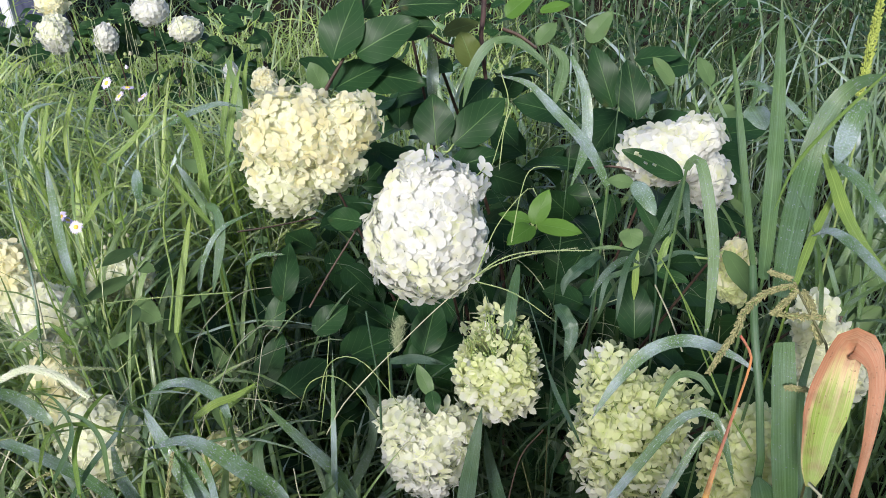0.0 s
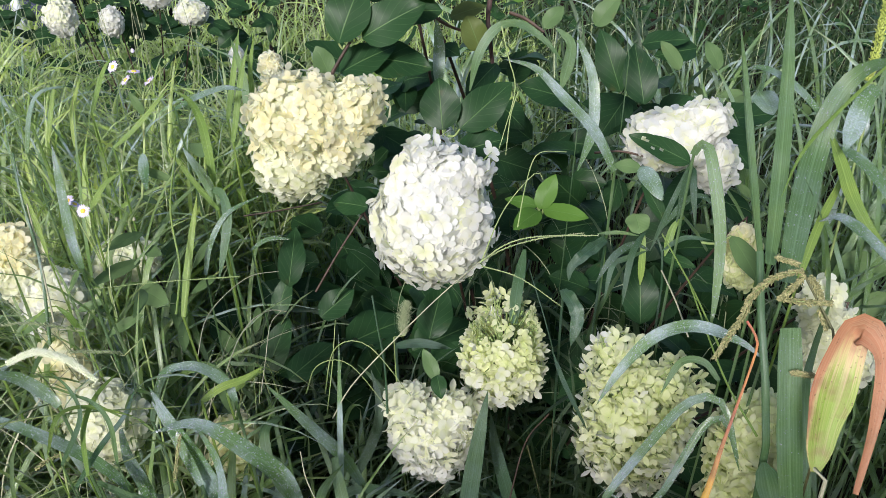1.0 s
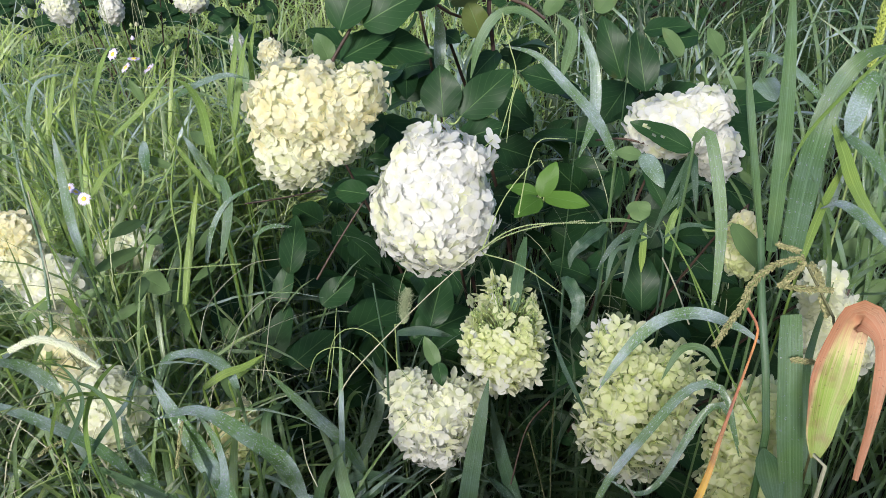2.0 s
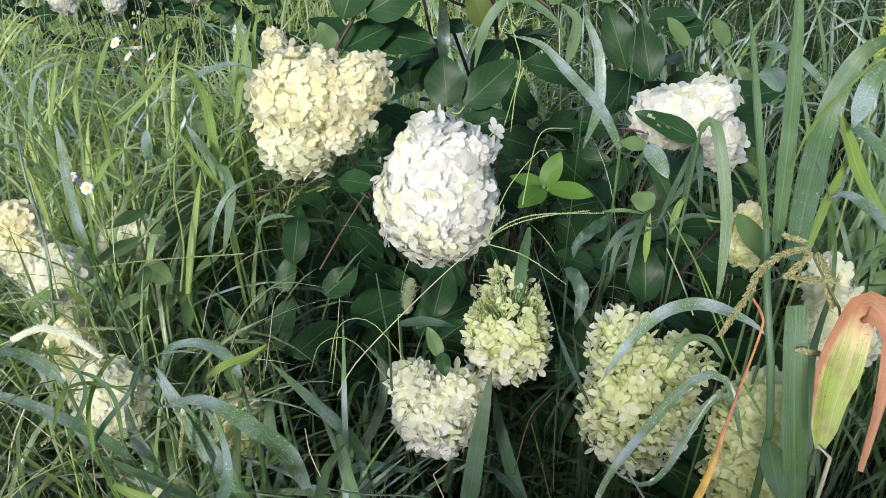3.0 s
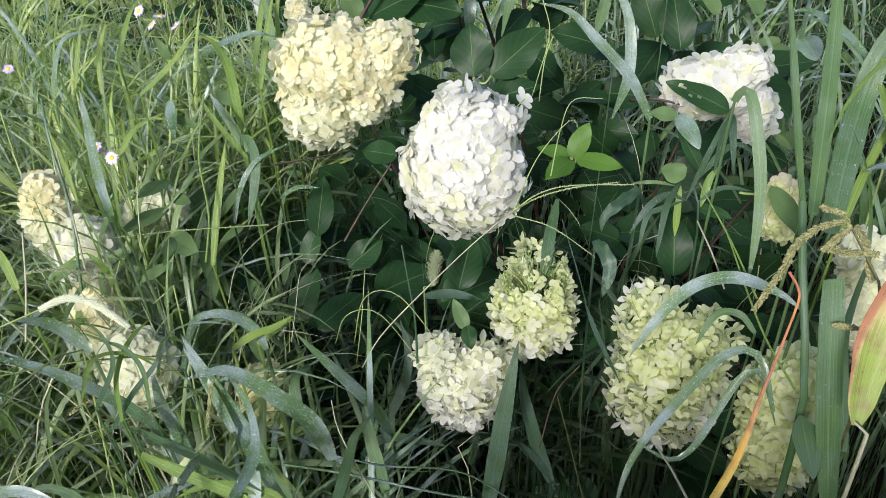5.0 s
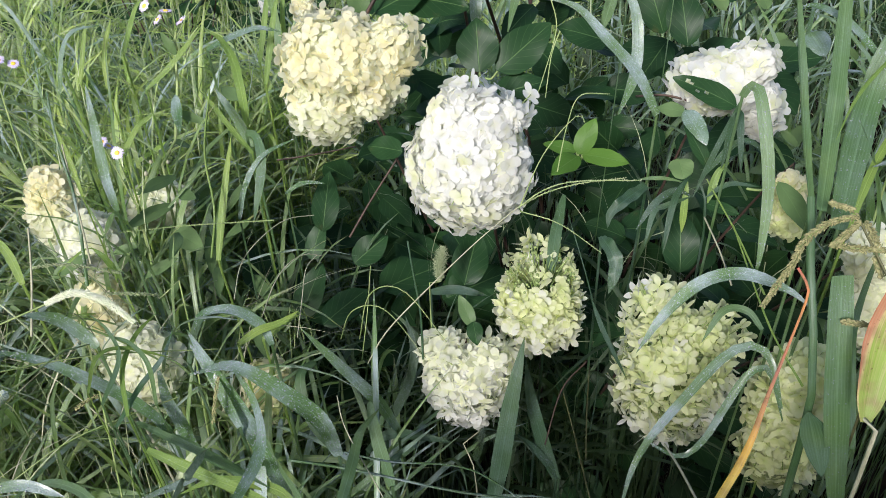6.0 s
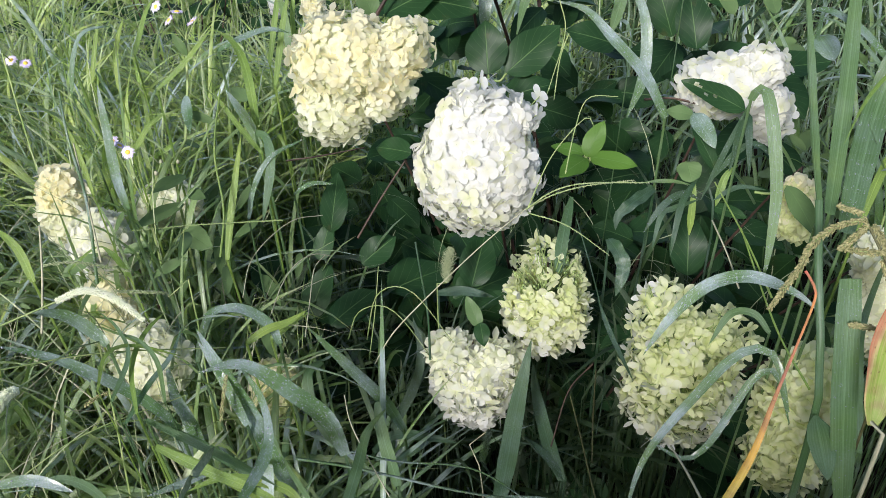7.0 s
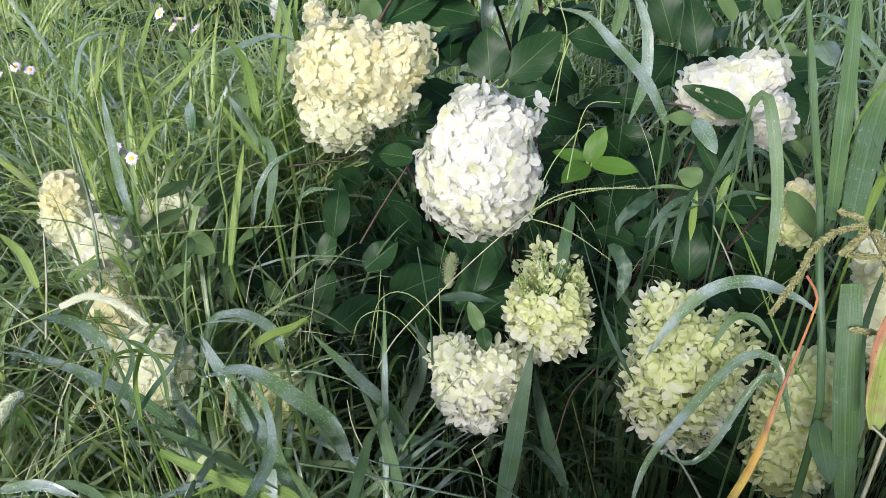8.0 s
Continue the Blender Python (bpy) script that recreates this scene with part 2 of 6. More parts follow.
def tube_points(pts, r0, r1, n=14, sides=6):
    q = spline(pts, n)
    tan = unit(np.gradient(q, axis=0))
    ref = np.array([0.31, 0.9, 0.29])
    a = unit(np.cross(tan, ref))
    b = np.cross(tan, a)
    ang = np.linspace(0, 2 * np.pi, sides + 1)
    rad = np.linspace(r0, r1, n)[:, None, None]
    return q[:, None] + rad * (np.cos(ang)[None, :, None] * a[:, None] + np.sin(ang)[None, :, None] * b[:, None])


def part(name, me, parent, label="", kind=""):
    ob = new(name, me)
    ob.parent = parent
    ob.matrix_parent_inverse = Matrix.Translation(parent.location).inverted() if parent.parent is None else Matrix.Identity(4)
    return tagged(ob, label, kind=kind)


def thing(name, at, label, category, group=""):
    ob = new(name)
    ob.empty_display_size = 0.05
    ob.location = at
    return tagged(ob, label, category, group)


def tube(name, pts, r0, r1, mat, parent, label="", n=14, sides=6):
    return part(name, grid_mesh(name, tube_points(pts, r0, r1, n, sides)[None], mat), parent, label)


STALKED = ((0, 0.12), (0.08, 0.4), (0.22, 0.85), (0.4, 1.0), (0.6, 0.9), (0.8, 0.62), (0.93, 0.28), (1, 0.02))
WIDTH_AT = ((0, 0.55), (0.1, 0.8), (0.3, 1.0), (0.6, 0.9), (0.8, 0.62), (0.93, 0.28), (1, 0.02))


def ribbon_points(pts, width, fold=0.18, face=(0, -0.55, 0.85), n=18, cut=1.0, twist=0.0, wave=0.0, shape=WIDTH_AT):
    """A blade from its base to its tip along the points."""
    q = spline(pts, n)
    tan = unit(np.gradient(q, axis=0))
    side = unit(np.cross(tan, np.array(face, dtype=float)))
    nrm = np.cross(side, tan)
    s = np.linspace(0, 1, n)
    if twist:
        a = (s * twist)[:, None]
        side, nrm = side * np.cos(a) + nrm * np.sin(a), nrm * np.cos(a) - side * np.sin(a)
    w = np.interp(s * cut, *zip(*shape)) * width / 2
    u = np.array([-1, -0.5, 0, 0.5, 1.0])
    lift = fold * np.abs(u)
    ripple = wave * np.sin(s * 23 + 1)[:, None] * u[None]
    return q[:, None] + w[:, None, None] * (u[None, :, None] * side[:, None] + (lift[None] + ripple)[..., None] * nrm[:, None])


SPHERE = []


def drops_mesh(name, places, radii):
    """Many small water drops in one mesh."""
    if not SPHERE:
        bm = bmesh.new()
        bmesh.ops.create_icosphere(bm, subdivisions=1, radius=1)
        SPHERE.append((np.array([v.co[:] for v in bm.verts]), np.array([[v.index for v in f.verts] for f in bm.faces])))
        bm.free()
    v, f = SPHERE[0]
    k = len(places)
    co = np.asarray(places)[:, None] + np.asarray(radii)[:, None, None] * v[None]
    tri = (f[None] + (np.arange(k) * len(v))[:, None, None]).reshape(-1, 3)
    me = bpy.data.meshes.new(name)
    me.vertices.add(k * len(v))
    me.vertices.foreach_set("co", co.astype(np.float32).reshape(-1))
    me.loops.add(tri.size)
    me.loops.foreach_set("vertex_index", tri.reshape(-1).astype(np.int32))
    me.polygons.add(len(tri))
    me.polygons.foreach_set("loop_start", np.arange(0, tri.size, 3, dtype=np.int32))
    me.polygons.foreach_set("use_smooth", np.ones(len(tri), dtype=bool))
    me.update(calc_edges=True)
    return me


RNG = np.random.default_rng(7)


def blade(parent, pts, width, mat=None, fold=0.18, face=(0, -0.55, 0.85), dew=0, root=True, cut=1.0, twist=0.0, wave=0.05, label="", name="blade"):
    """One broad blade of grass; its sheath runs on down to the ground."""
    mat = mat or HERO_GRASS
    p = ribbon_points(pts, width, fold, face, 22, cut, twist, wave, WIDTH_AT if root else STALKED)
    ob = part(name, grid_mesh(name, p[None], mat), parent, label)
    if root:
        b = np.array(pts[0])
        foot = np.array([b[0] + RNG.uniform(-0.03, 0.03), b[1] + RNG.uniform(0.0, 0.05), 0.0])
        mid = (b * 0.55 + foot * 0.45) + np.array([0, 0.02, 0])
        part("sheath", grid_mesh("sheath", tube_points([b, mid, foot], min(width * 0.16, 0.0017), 0.0022, 8, 5)[None], HERO_GRASS if mat is DEWY_GRASS else mat), parent)
    if dew:
        r = RNG.integers(1, p.shape[0] - 1, dew)
        t = RNG.uniform(0, 1, (dew, 1))
        c = RNG.integers(0, 4, dew)
        w = RNG.uniform(0, 1, (dew, 1))
        place = (p[r, c] * (1 - w) + p[r, c + 1] * w) * (1 - t) + t * (p[r + 0, c] * 0.5 + p[np.minimum(r + 1, p.shape[0] - 1), c + 1] * 0.5)
        rad = RNG.uniform(0.0002, 0.00045, dew) * np.where(RNG.uniform(size=dew) > 0.9, 1.9, 1)
        up = unit(np.array(face, dtype=float))
        me = drops_mesh("dew", place + up * rad[:, None] * 0.6, rad)
        me.materials.append(DEW)
        part("dew", me, ob, "clear round dew drops", "stuff")
    return ob


def leaf_points(base, tip, width, face=(0, -0.6, 0.8), droop=0.12, fold=0.22, wave=0.05, rows=17, cols=9, seed=0.0, blunt=0.0):
    """An ovate pointed leaf from base to tip."""
    base, tip = np.array(base, dtype=float), np.array(tip, dtype=float)
    length = np.linalg.norm(tip - base)
    y = (tip - base) / length
    z = np.array(face, dtype=float)
    z = unit(z - y * z.dot(y))
    x = np.cross(y, z)
    v = np.linspace(0, 1, rows)[:, None]
    u = np.linspace(-1, 1, cols)[None]
    prof = np.interp(v[:, 0], (0, 0.05, 0.16, 0.36, 0.56, 0.76, 0.9, 1), (0.08, 0.5, 0.86, 1.0, 0.95, 0.70 + blunt * 0.6, 0.36 + blunt, 0.02 + blunt * 0.5))[:, None] * width / 2
    serrate = 1 + 0.03 * np.sin(v * 90) * (np.abs(u) > 0.9)
    px = u * prof * serrate
    pz = fold * np.abs(px) + wave * width * np.sin(v * 9 + seed) * u + droop * length * (v - v ** 2) * 1.6 - 0.006 * length * np.abs(np.sin(v * 25)) * np.abs(u)
    return base + (v * length)[..., None] * y + px[..., None] * x + pz[..., None] * z


def leaf(parent, base, tip, width, mat=None, node_at=None, face=(0, -0.6, 0.8), droop=0.1, fold=0.12, wave=0.05, name="leaf", label="", blunt=0.0):
    mat = mat or LEAF
    seed = float(base[0] * 40)
    ob = part(name, grid_mesh(name, leaf_points(base, tip, width, face, droop, fold, wave, seed=seed, blunt=blunt)[None], mat), parent, label)
    if node_at is not None:
        mid = (np.array(base) + np.array(node_at)) / 2 + np.array([0, 0, -0.006])
        tube("petiole", [base, mid, node_at], 0.0013, 0.0017, STALK, ob, n=6, sides=5)
    return ob


# ---- ground ----
def ground():
    n = 90
    ax = np.concatenate([np.linspace(-60, -6, 14, endpoint=False), np.linspace(-6, 6, n), np.linspace(6, 60, 15)[1:]])
    gx, gy = np.meshgrid(ax, ax)
    gz = np.array([[0.035 * noise.noise((x * 1.7, y * 1.7, 0)) + 0.02 * noise.noise((x * 6, y * 6, 3)) - 0.03 for x in ax] for y in ax])
    ob = new("ground", grid_mesh("ground", np.stack([gx, gy, gz], -1)[None], SOIL))
    tagged(ob, "dark damp soil under the tall grass", "ground", kind="structure")


ground()


def shading_wall():
    """Unseen plain wall behind the viewer, added to shade the low flowers."""
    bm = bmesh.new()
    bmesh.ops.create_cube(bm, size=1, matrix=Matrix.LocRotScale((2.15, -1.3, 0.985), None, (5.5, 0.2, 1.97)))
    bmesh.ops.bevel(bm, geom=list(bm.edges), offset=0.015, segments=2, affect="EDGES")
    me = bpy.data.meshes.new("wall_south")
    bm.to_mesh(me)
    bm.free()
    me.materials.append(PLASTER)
    tagged(new("wall_south", me), "unseen grey wall added to shade the low flowers", "wall", kind="structure")


shading_wall()


# ---- meadow: many blades of grass in one object a stretch ----
def meadow(name, label, box, count, base_z, length, width, mat, seed, lean=(55, 88), droop=(0.7, 2.0), segs=7, avoid=(), drops=0):
    rng = np.random.default_rng(seed)
    x0, x1, y0, y1 = box
    x = rng.uniform(x0, x1, count)
    y = rng.uniform(y0, y1, count)
    keep = np.ones(count, dtype=bool)
    for ax, ay, ar in avoid:
        keep &= (x - ax) ** 2 + (y - ay) ** 2 > ar ** 2
    clump = np.array([noise.noise((a * 6.0, b * 6.0, seed % 3)) for a, b in zip(x, y)])
    keep &= (clump > -0.22) | (rng.uniform(size=count) < 0.45)         # tufts with gaps between them
    x, y, clump = x[keep], y[keep], clump[keep]
    k = len(x)
    z = rng.uniform(*base_z, k) * (1 + 0.24 * clump)
    ln = rng.uniform(*length, k)
    w = rng.uniform(*width, k) * (0.7 + 0.6 * rng.uniform(size=k))
    az = rng.uniform(0, 2 * np.pi, k) + clump * 2.0
    e0 = np.radians(rng.uniform(*lean, k))
    dr = rng.uniform(*droop, k)
    s = np.linspace(0, 1, segs)
    elev = e0[:, None] - dr[:, None] * s[None] ** 1.4
    bend = az[:, None] + rng.uniform(-0.6, 0.6, (k, 1)) * s[None]
    d = np.stack([np.cos(elev) * np.cos(bend), np.cos(elev) * np.sin(bend), np.sin(elev)], -1)
    step = ln[:, None, None] / (segs - 1) * d
    q = np.stack([x, y, z], -1)[:, None] + np.concatenate([np.zeros((k, 1, 3)), np.cumsum(step[:, :-1], 1)], 1)
    side = np.stack([-np.sin(bend), np.cos(bend), np.zeros_like(bend)], -1)
    tw = rng.uniform(-0.9, 0.9, (k, 1)) * (0.3 + s[None])
    nrm = np.cross(side, d)
    side2 = side * np.cos(tw)[..., None] + nrm * np.sin(tw)[..., None]
    nrm2 = np.cross(side2, d)
    prof = np.interp(s, *zip(*WIDTH_AT))
    ww = w[:, None] * prof[None] / 2
    foot = np.stack([x + rng.uniform(-0.05, 0.05, k), y + rng.uniform(-0.02, 0.06, k), np.zeros(k)], -1)
    half = foot * 0.45 + q[:, 0] * 0.55 + rng.normal(0, 0.012, (k, 3))
    sheath = np.minimum(0.0009, w * 0.22)[:, None]
    q = np.concatenate([foot[:, None], half[:, None], q], 1)            # each blade grows on a thin stem from the ground
    ww = np.concatenate([sheath, sheath, ww], 1)
    side2, nrm2 = (np.concatenate([a[:, :1], a[:, :1], a], 1) for a in (side2, nrm2))
    p = np.stack([q - side2 * ww[..., None], q - nrm2 * ww[..., None] * 0.3, q + side2 * ww[..., None]], 2)
    ob = new(name, grid_mesh(name, p, mat))
    if drops:
        i, j, c = rng.integers(0, k, drops), rng.integers(3, segs + 1, drops), rng.integers(0, 3, drops)
        t = rng.uniform(0, 1, (drops, 1))
        rad = rng.uniform(0.0003, 0.0007, drops) * np.where(rng.uniform(size=drops) > 0.92, 1.6, 1)
        me = drops_mesh("dew", p[i, j, c] * (1 - t) + p[i, j + 1, c] * t + np.array([0, 0, 1]) * rad[:, None] * 0.5, rad)
        me.materials.append(DEW)
        tagged(new("dew", me), "clear dew drops on the grass", "dew", kind="stuff")
    return tagged(ob, label, "grass", kind="stuff")


def culms(name, label, box, count, top, radius, mat, seed, lean=0.18, avoid=()):
    """Upright thin stems that rise from the ground."""
    rng = np.random.default_rng(seed)
    x0, x1, y0, y1 = box
    x, y = rng.uniform(x0, x1, count), rng.uniform(y0, y1, count)
    keep = np.ones(count, dtype=bool)
    for ax, ay, ar in avoid:
        keep &= (x - ax) ** 2 + (y - ay) ** 2 > ar ** 2
    x, y = x[keep], y[keep]
    k = len(x)
    h = rng.uniform(*top, k)
    az = rng.uniform(0, 2 * np.pi, k)
    ln = rng.uniform(0.0, lean, k)
    s = np.linspace(0, 1, 8)
    off = (ln[:, None] * h[:, None]) * s[None] ** 1.7
    q = np.stack([x[:, None] + np.cos(az)[:, None] * off, y[:, None] + np.sin(az)[:, None] * off, h[:, None] * s[None]], -1)
    ang = np.linspace(0, 2 * np.pi, 5)
    r = (radius * rng.uniform(0.7, 1.3, k))[:, None] * np.linspace(1.0, 0.45, 8)[None]
    ring = np.stack([np.cos(ang), np.sin(ang), np.zeros(5)], -1)
    p = q[:, :, None] + r[:, :, None, None] * ring[None, None]
    ob = new(name, grid_mesh(name, p, mat))
    return tagged(ob, label, "grass", kind="stuff")


meadow("meadow_grass", "wet green wild grass blades, tangled and arching", (-1.15, -0.24, 0.42, 0.95), 3600, (0.2, 0.74), (0.12, 0.32), (0.003, 0.009), MEADOW, 11, lean=(35, 86), drops=2600, avoid=((-0.45, 0.47, 0.10), (-0.36, 0.47, 0.13), (-0.43, 0.68, 0.08)))
meadow("meadow_grass", "wet green wild grass beside the hydrangea", (-1.9, -0.34, 0.95, 1.7), 4800, (0.2, 0.68), (0.12, 0.32), (0.0025, 0.010), MEADOW, 12, lean=(30, 86), drops=3600, avoid=((-0.06, 1.12, 0.42),))
meadow("meadow_grass", "lower wild grass in front of the far bush", (-2.4, -0.34, 1.7, 2.25), 2600, (0.15, 0.46), (0.12, 0.32), (0.003, 0.010), MEADOW, 38, lean=(30, 86), drops=900)
# the far stretch takes the blade colour that has the sunlight in it
meadow("meadow_grass", "wild grass farther back in the meadow", (-3.4, 0.3, 2.2, 3.9), 8500, (0.05, 0.30), (0.14, 0.36), (0.003, 0.009), SUN_TINTED_GRASS, 13, lean=(35, 86), avoid=((-1.05, 2.6, 0.35),))
meadow("meadow_grass", "wild grass in the far meadow", (-6, 6, 3.9, 7.0), 5000, (0.0, 0.2), (0.14, 0.4), (0.006, 0.016), BACK_GRASS, 25, lean=(35, 86), segs=5)
meadow("meadow_grass", "long blades of grass behind the bush, shade in their dark colour", (0.2, 2.8, 2.2, 3.9), 1000, (0.0, 0.3), (0.3, 0.6), (0.007, 0.018), SHADE_TINTED_GRASS, 26, lean=(60, 89), droop=(0.3, 1.7), segs=8)
meadow("meadow_grass", "wild grass behind the hydrangea bush", (-0.4, 2.1, 1.4, 2.3), 430, (0.1, 0.45), (0.2, 0.5), (0.005, 0.015), BACK_GRASS, 14, lean=(62, 89), droop=(0.2, 1.7), segs=9)
meadow("meadow_grass", "drooping wet blades behind the hydrangea bush", (-0.4, 2.1, 1.4, 2.3), 300, (0.2, 0.62), (0.14, 0.34), (0.004, 0.011), BACK_GRASS, 24, lean=(30, 86))
meadow("meadow_grass", "tall wild grass beside the broad-leaved stalks", (0.48, 1.5, 0.8, 1.4), 800, (0.2, 0.66), (0.2, 0.5), (0.004, 0.012), BACK_GRASS, 15, lean=(55, 89), droop=(0.3, 1.9), segs=9)
meadow("wet_grass", "thin arching dewy grass blades, sky sheen in their colour", (-1.9, -0.34, 0.5, 1.75), 3100, (0.3, 0.74), (0.14, 0.34), (0.002, 0.007), WET_GRASS, 29, lean=(30, 86), segs=9, drops=3000, avoid=((-0.06, 1.12, 0.42), (-0.36, 0.47, 0.13)))
meadow("sunlit_grass", "bright yellow-green grass blades with sunlight in their colour", (-2.2, -0.4, 0.98, 1.8), 5200, (0.38, 0.71), (0.12, 0.28), (0.003, 0.0105), SUN_TINTED_GRASS, 33, lean=(25, 86), droop=(0.5, 2.0), segs=8, drops=900, avoid=((-0.06, 1.12, 0.42),))
meadow("shade_grass", "narrow blades between the leaves of the bush, shade in their colour", (-0.36, 0.28, 0.86, 1.08), 380, (0.3, 0.62), (0.14, 0.3), (0.004, 0.010), SHADE_TINTED_GRASS, 34, lean=(30, 88), droop=(0.4, 1.8), segs=8)
meadow("meadow_grass", "thin blades reaching into the hollow under the flowers, shade in their colour", (-0.34, -0.04, 0.80, 0.98), 130, (0.44, 0.64), (0.12, 0.26), (0.003, 0.007), HALF_SHADE_GRASS, 35, lean=(20, 85), droop=(0.4, 1.8), segs=9)
meadow("wet_grass", "thin arching wet blades behind the bush", (-0.2, 2.0, 1.35, 2.4), 400, (0.35, 0.68), (0.2, 0.42), (0.004, 0.013), WET_GRASS, 30, lean=(40, 88), segs=9, drops=900)
meadow("wet_grass", "flattened wet grass blades lying over one another", (-0.34, -0.1, 0.5, 0.76), 150, (0.42, 0.62), (0.15, 0.28), (0.004, 0.011), WET_GRASS, 31, lean=(5, 60), droop=(0.2, 1.2), segs=9, drops=700)
meadow("meadow_grass", "flattened green grass below the flower heads", (-0.36, -0.1, 0.5, 0.76), 170, (0.40, 0.62), (0.15, 0.28), (0.004, 0.011), MEADOW, 32, lean=(5, 65), droop=(0.2, 1.3), segs=9)
meadow("shade_grass", "grass under the flowers, shade put into its dark green", (-0.34, 0.5, 0.8, 1.5), 380, (0.05, 0.3), (0.16, 0.36), (0.004, 0.011), SHADE_TINTED_GRASS, 16)
meadow("shade_grass", "stems and blades low in the near grass, shade in their colour", (-0.52, -0.26, 0.42, 0.62), 130, (0.3, 0.6), (0.1, 0.22), (0.003, 0.008), SHADE_TINTED_GRASS, 39, lean=(40, 88))
meadow("meadow_grass", "short wild grass of the surrounding meadow", (-6, 6, -6, 3.6), 26000, (0.0, 0.06), (0.2, 0.46), (0.008, 0.018), MEADOW, 28, segs=5, avoid=((0, 0.3, 1.5), (-0.8, 1.8, 1.6), (1.0, 1.8, 1.3)))
meadow("sunlit_grass", "fine bright grass blades standing over the meadow", (-1.5, -0.32, 1.1, 1.72), 2600, (0.42, 0.72), (0.12, 0.3), (0.002, 0.007), SUN_TINTED_GRASS, 36, lean=(35, 88), segs=8, avoid=((-0.06, 1.12, 0.42),))
meadow("wet_grass", "fine silvery wet blades standing over the meadow", (-1.5, -0.32, 1.0, 1.72), 900, (0.45, 0.74), (0.12, 0.3), (0.0015, 0.0045), WET_GRASS, 37, lean=(30, 86), segs=9, drops=1500, avoid=((-0.06, 1.12, 0.42),))
meadow("seed_stalks", "thin pale arching seed stalks over the wet grass", (-1.9, -0.28, 0.5, 1.8), 760, (0.4, 0.8), (0.16, 0.34), (0.0012, 0.0020), SPIKE, 17, lean=(50, 88), segs=9, avoid=((-0.1, 1.15, 0.3),))
meadow("seed_stalks", "thin pale arching seed stalks behind the bush", (-0.5, 2.0, 1.4, 3.2), 260, (0.4, 0.75), (0.16, 0.36), (0.0013, 0.0024), SPIKE, 18, lean=(50, 88), segs=9)
meadow("seed_stalks", "thin pale stalks criss-crossing the near grass", (-1.0, -0.3, 0.42, 0.85), 180, (0.45, 0.78), (0.16, 0.36), (0.001, 0.002), STRAW, 27, lean=(10, 85), segs=9)
meadow("seed_stalks", "thin pale arching seed stalks in the shade", (-0.34, 0.5, 0.98, 1.2), 60, (0.4, 0.75), (0.12, 0.26), (0.0010, 0.0018), SPIKE, 19, lean=(40, 88), segs=9)
culms("grass_stems", "thin pale grass stems standing in the meadow", (-2.2, -0.3, 0.6, 2.4), 560, (0.55, 0.9), 0.0011, SPIKE, 21, avoid=((-0.1, 1.15, 0.3),))
culms("grass_stems", "thin pale stems at the near edge of the grass", (-0.5, -0.28, 0.44, 0.62), 26, (0.62, 0.86), 0.0009, SPIKE, 40)
culms("grass_stems", "thin pale grass stems behind the bush", (-0.6, 2.2, 1.4, 4.0), 60, (0.6, 0.95), 0.0011, SPIKE, 22)
culms("grass_stems", "thin stems under the flowers, shade in their dark colour", (-0.3, 0.5, 0.85, 1.3), 22, (0.4, 0.8), 0.0011, SHADE_TINTED_GRASS, 23)


# ---- hydrangea flower heads ----
ROUND = (0.16, 0.74, 1.0, 0.84, 0.30)
POINTED = (0.14, 0.66, 1.0, 0.64, 0.06)


def sepal_grid(length, width, cup, turn, lift, outline):
    v = np.array([0.04, 0.28, 0.56, 0.84, 1.0])[:, None]
    half = np.array(outline)[:, None] * width / 2
    u = np.array([-1.0, 0, 1.0])[None]
    x, y = u * half, np.broadcast_to(v * length, (5, 3))
    z = lift * v * length + cup * (v ** 2) * length + 0.12 * np.abs(u) * half
    ca, sa = math.cos(turn), math.sin(turn)
    return np.stack([x * ca - y * sa, x * sa + y * ca, np.broadcast_to(z, (5, 3))], -1)


def floret_points(rng, size=1.0, pointed=False):
    """Four sepals in a cross, nearly flat; pointed ones are narrower and more spread."""
    out = []
    for k in range(4):
        ln, wd = (0.0128, 0.0080) if pointed else (0.0116, 0.0107)
        cup, lift = (rng.uniform(-0.35, 0.45), rng.uniform(0.0, 0.5)) if pointed else (rng.uniform(-0.28, 0.22), rng.uniform(-0.02, 0.22))
        out.append(sepal_grid(ln * size * rng.uniform(0.82, 1.16), wd * size * rng.uniform(0.85, 1.15), cup, k * math.pi / 2 + rng.uniform(-0.2, 0.2), lift, POINTED if pointed else ROUND))
    return np.array(out)


FLORETS = {}
for kind_of, mat_of in (("white", WHITE), ("cream", CREAM), ("yellow", YELLOW), ("lime", LIME)):
    r_ = np.random.default_rng(31)
    FLORETS[kind_of] = [grid_mesh("floret", floret_points(r_), mat_of) for _ in range(7)]
    FLORETS[kind_of + " pointed"] = [grid_mesh("floret", floret_points(r_, pointed=True), mat_of) for _ in range(7)]


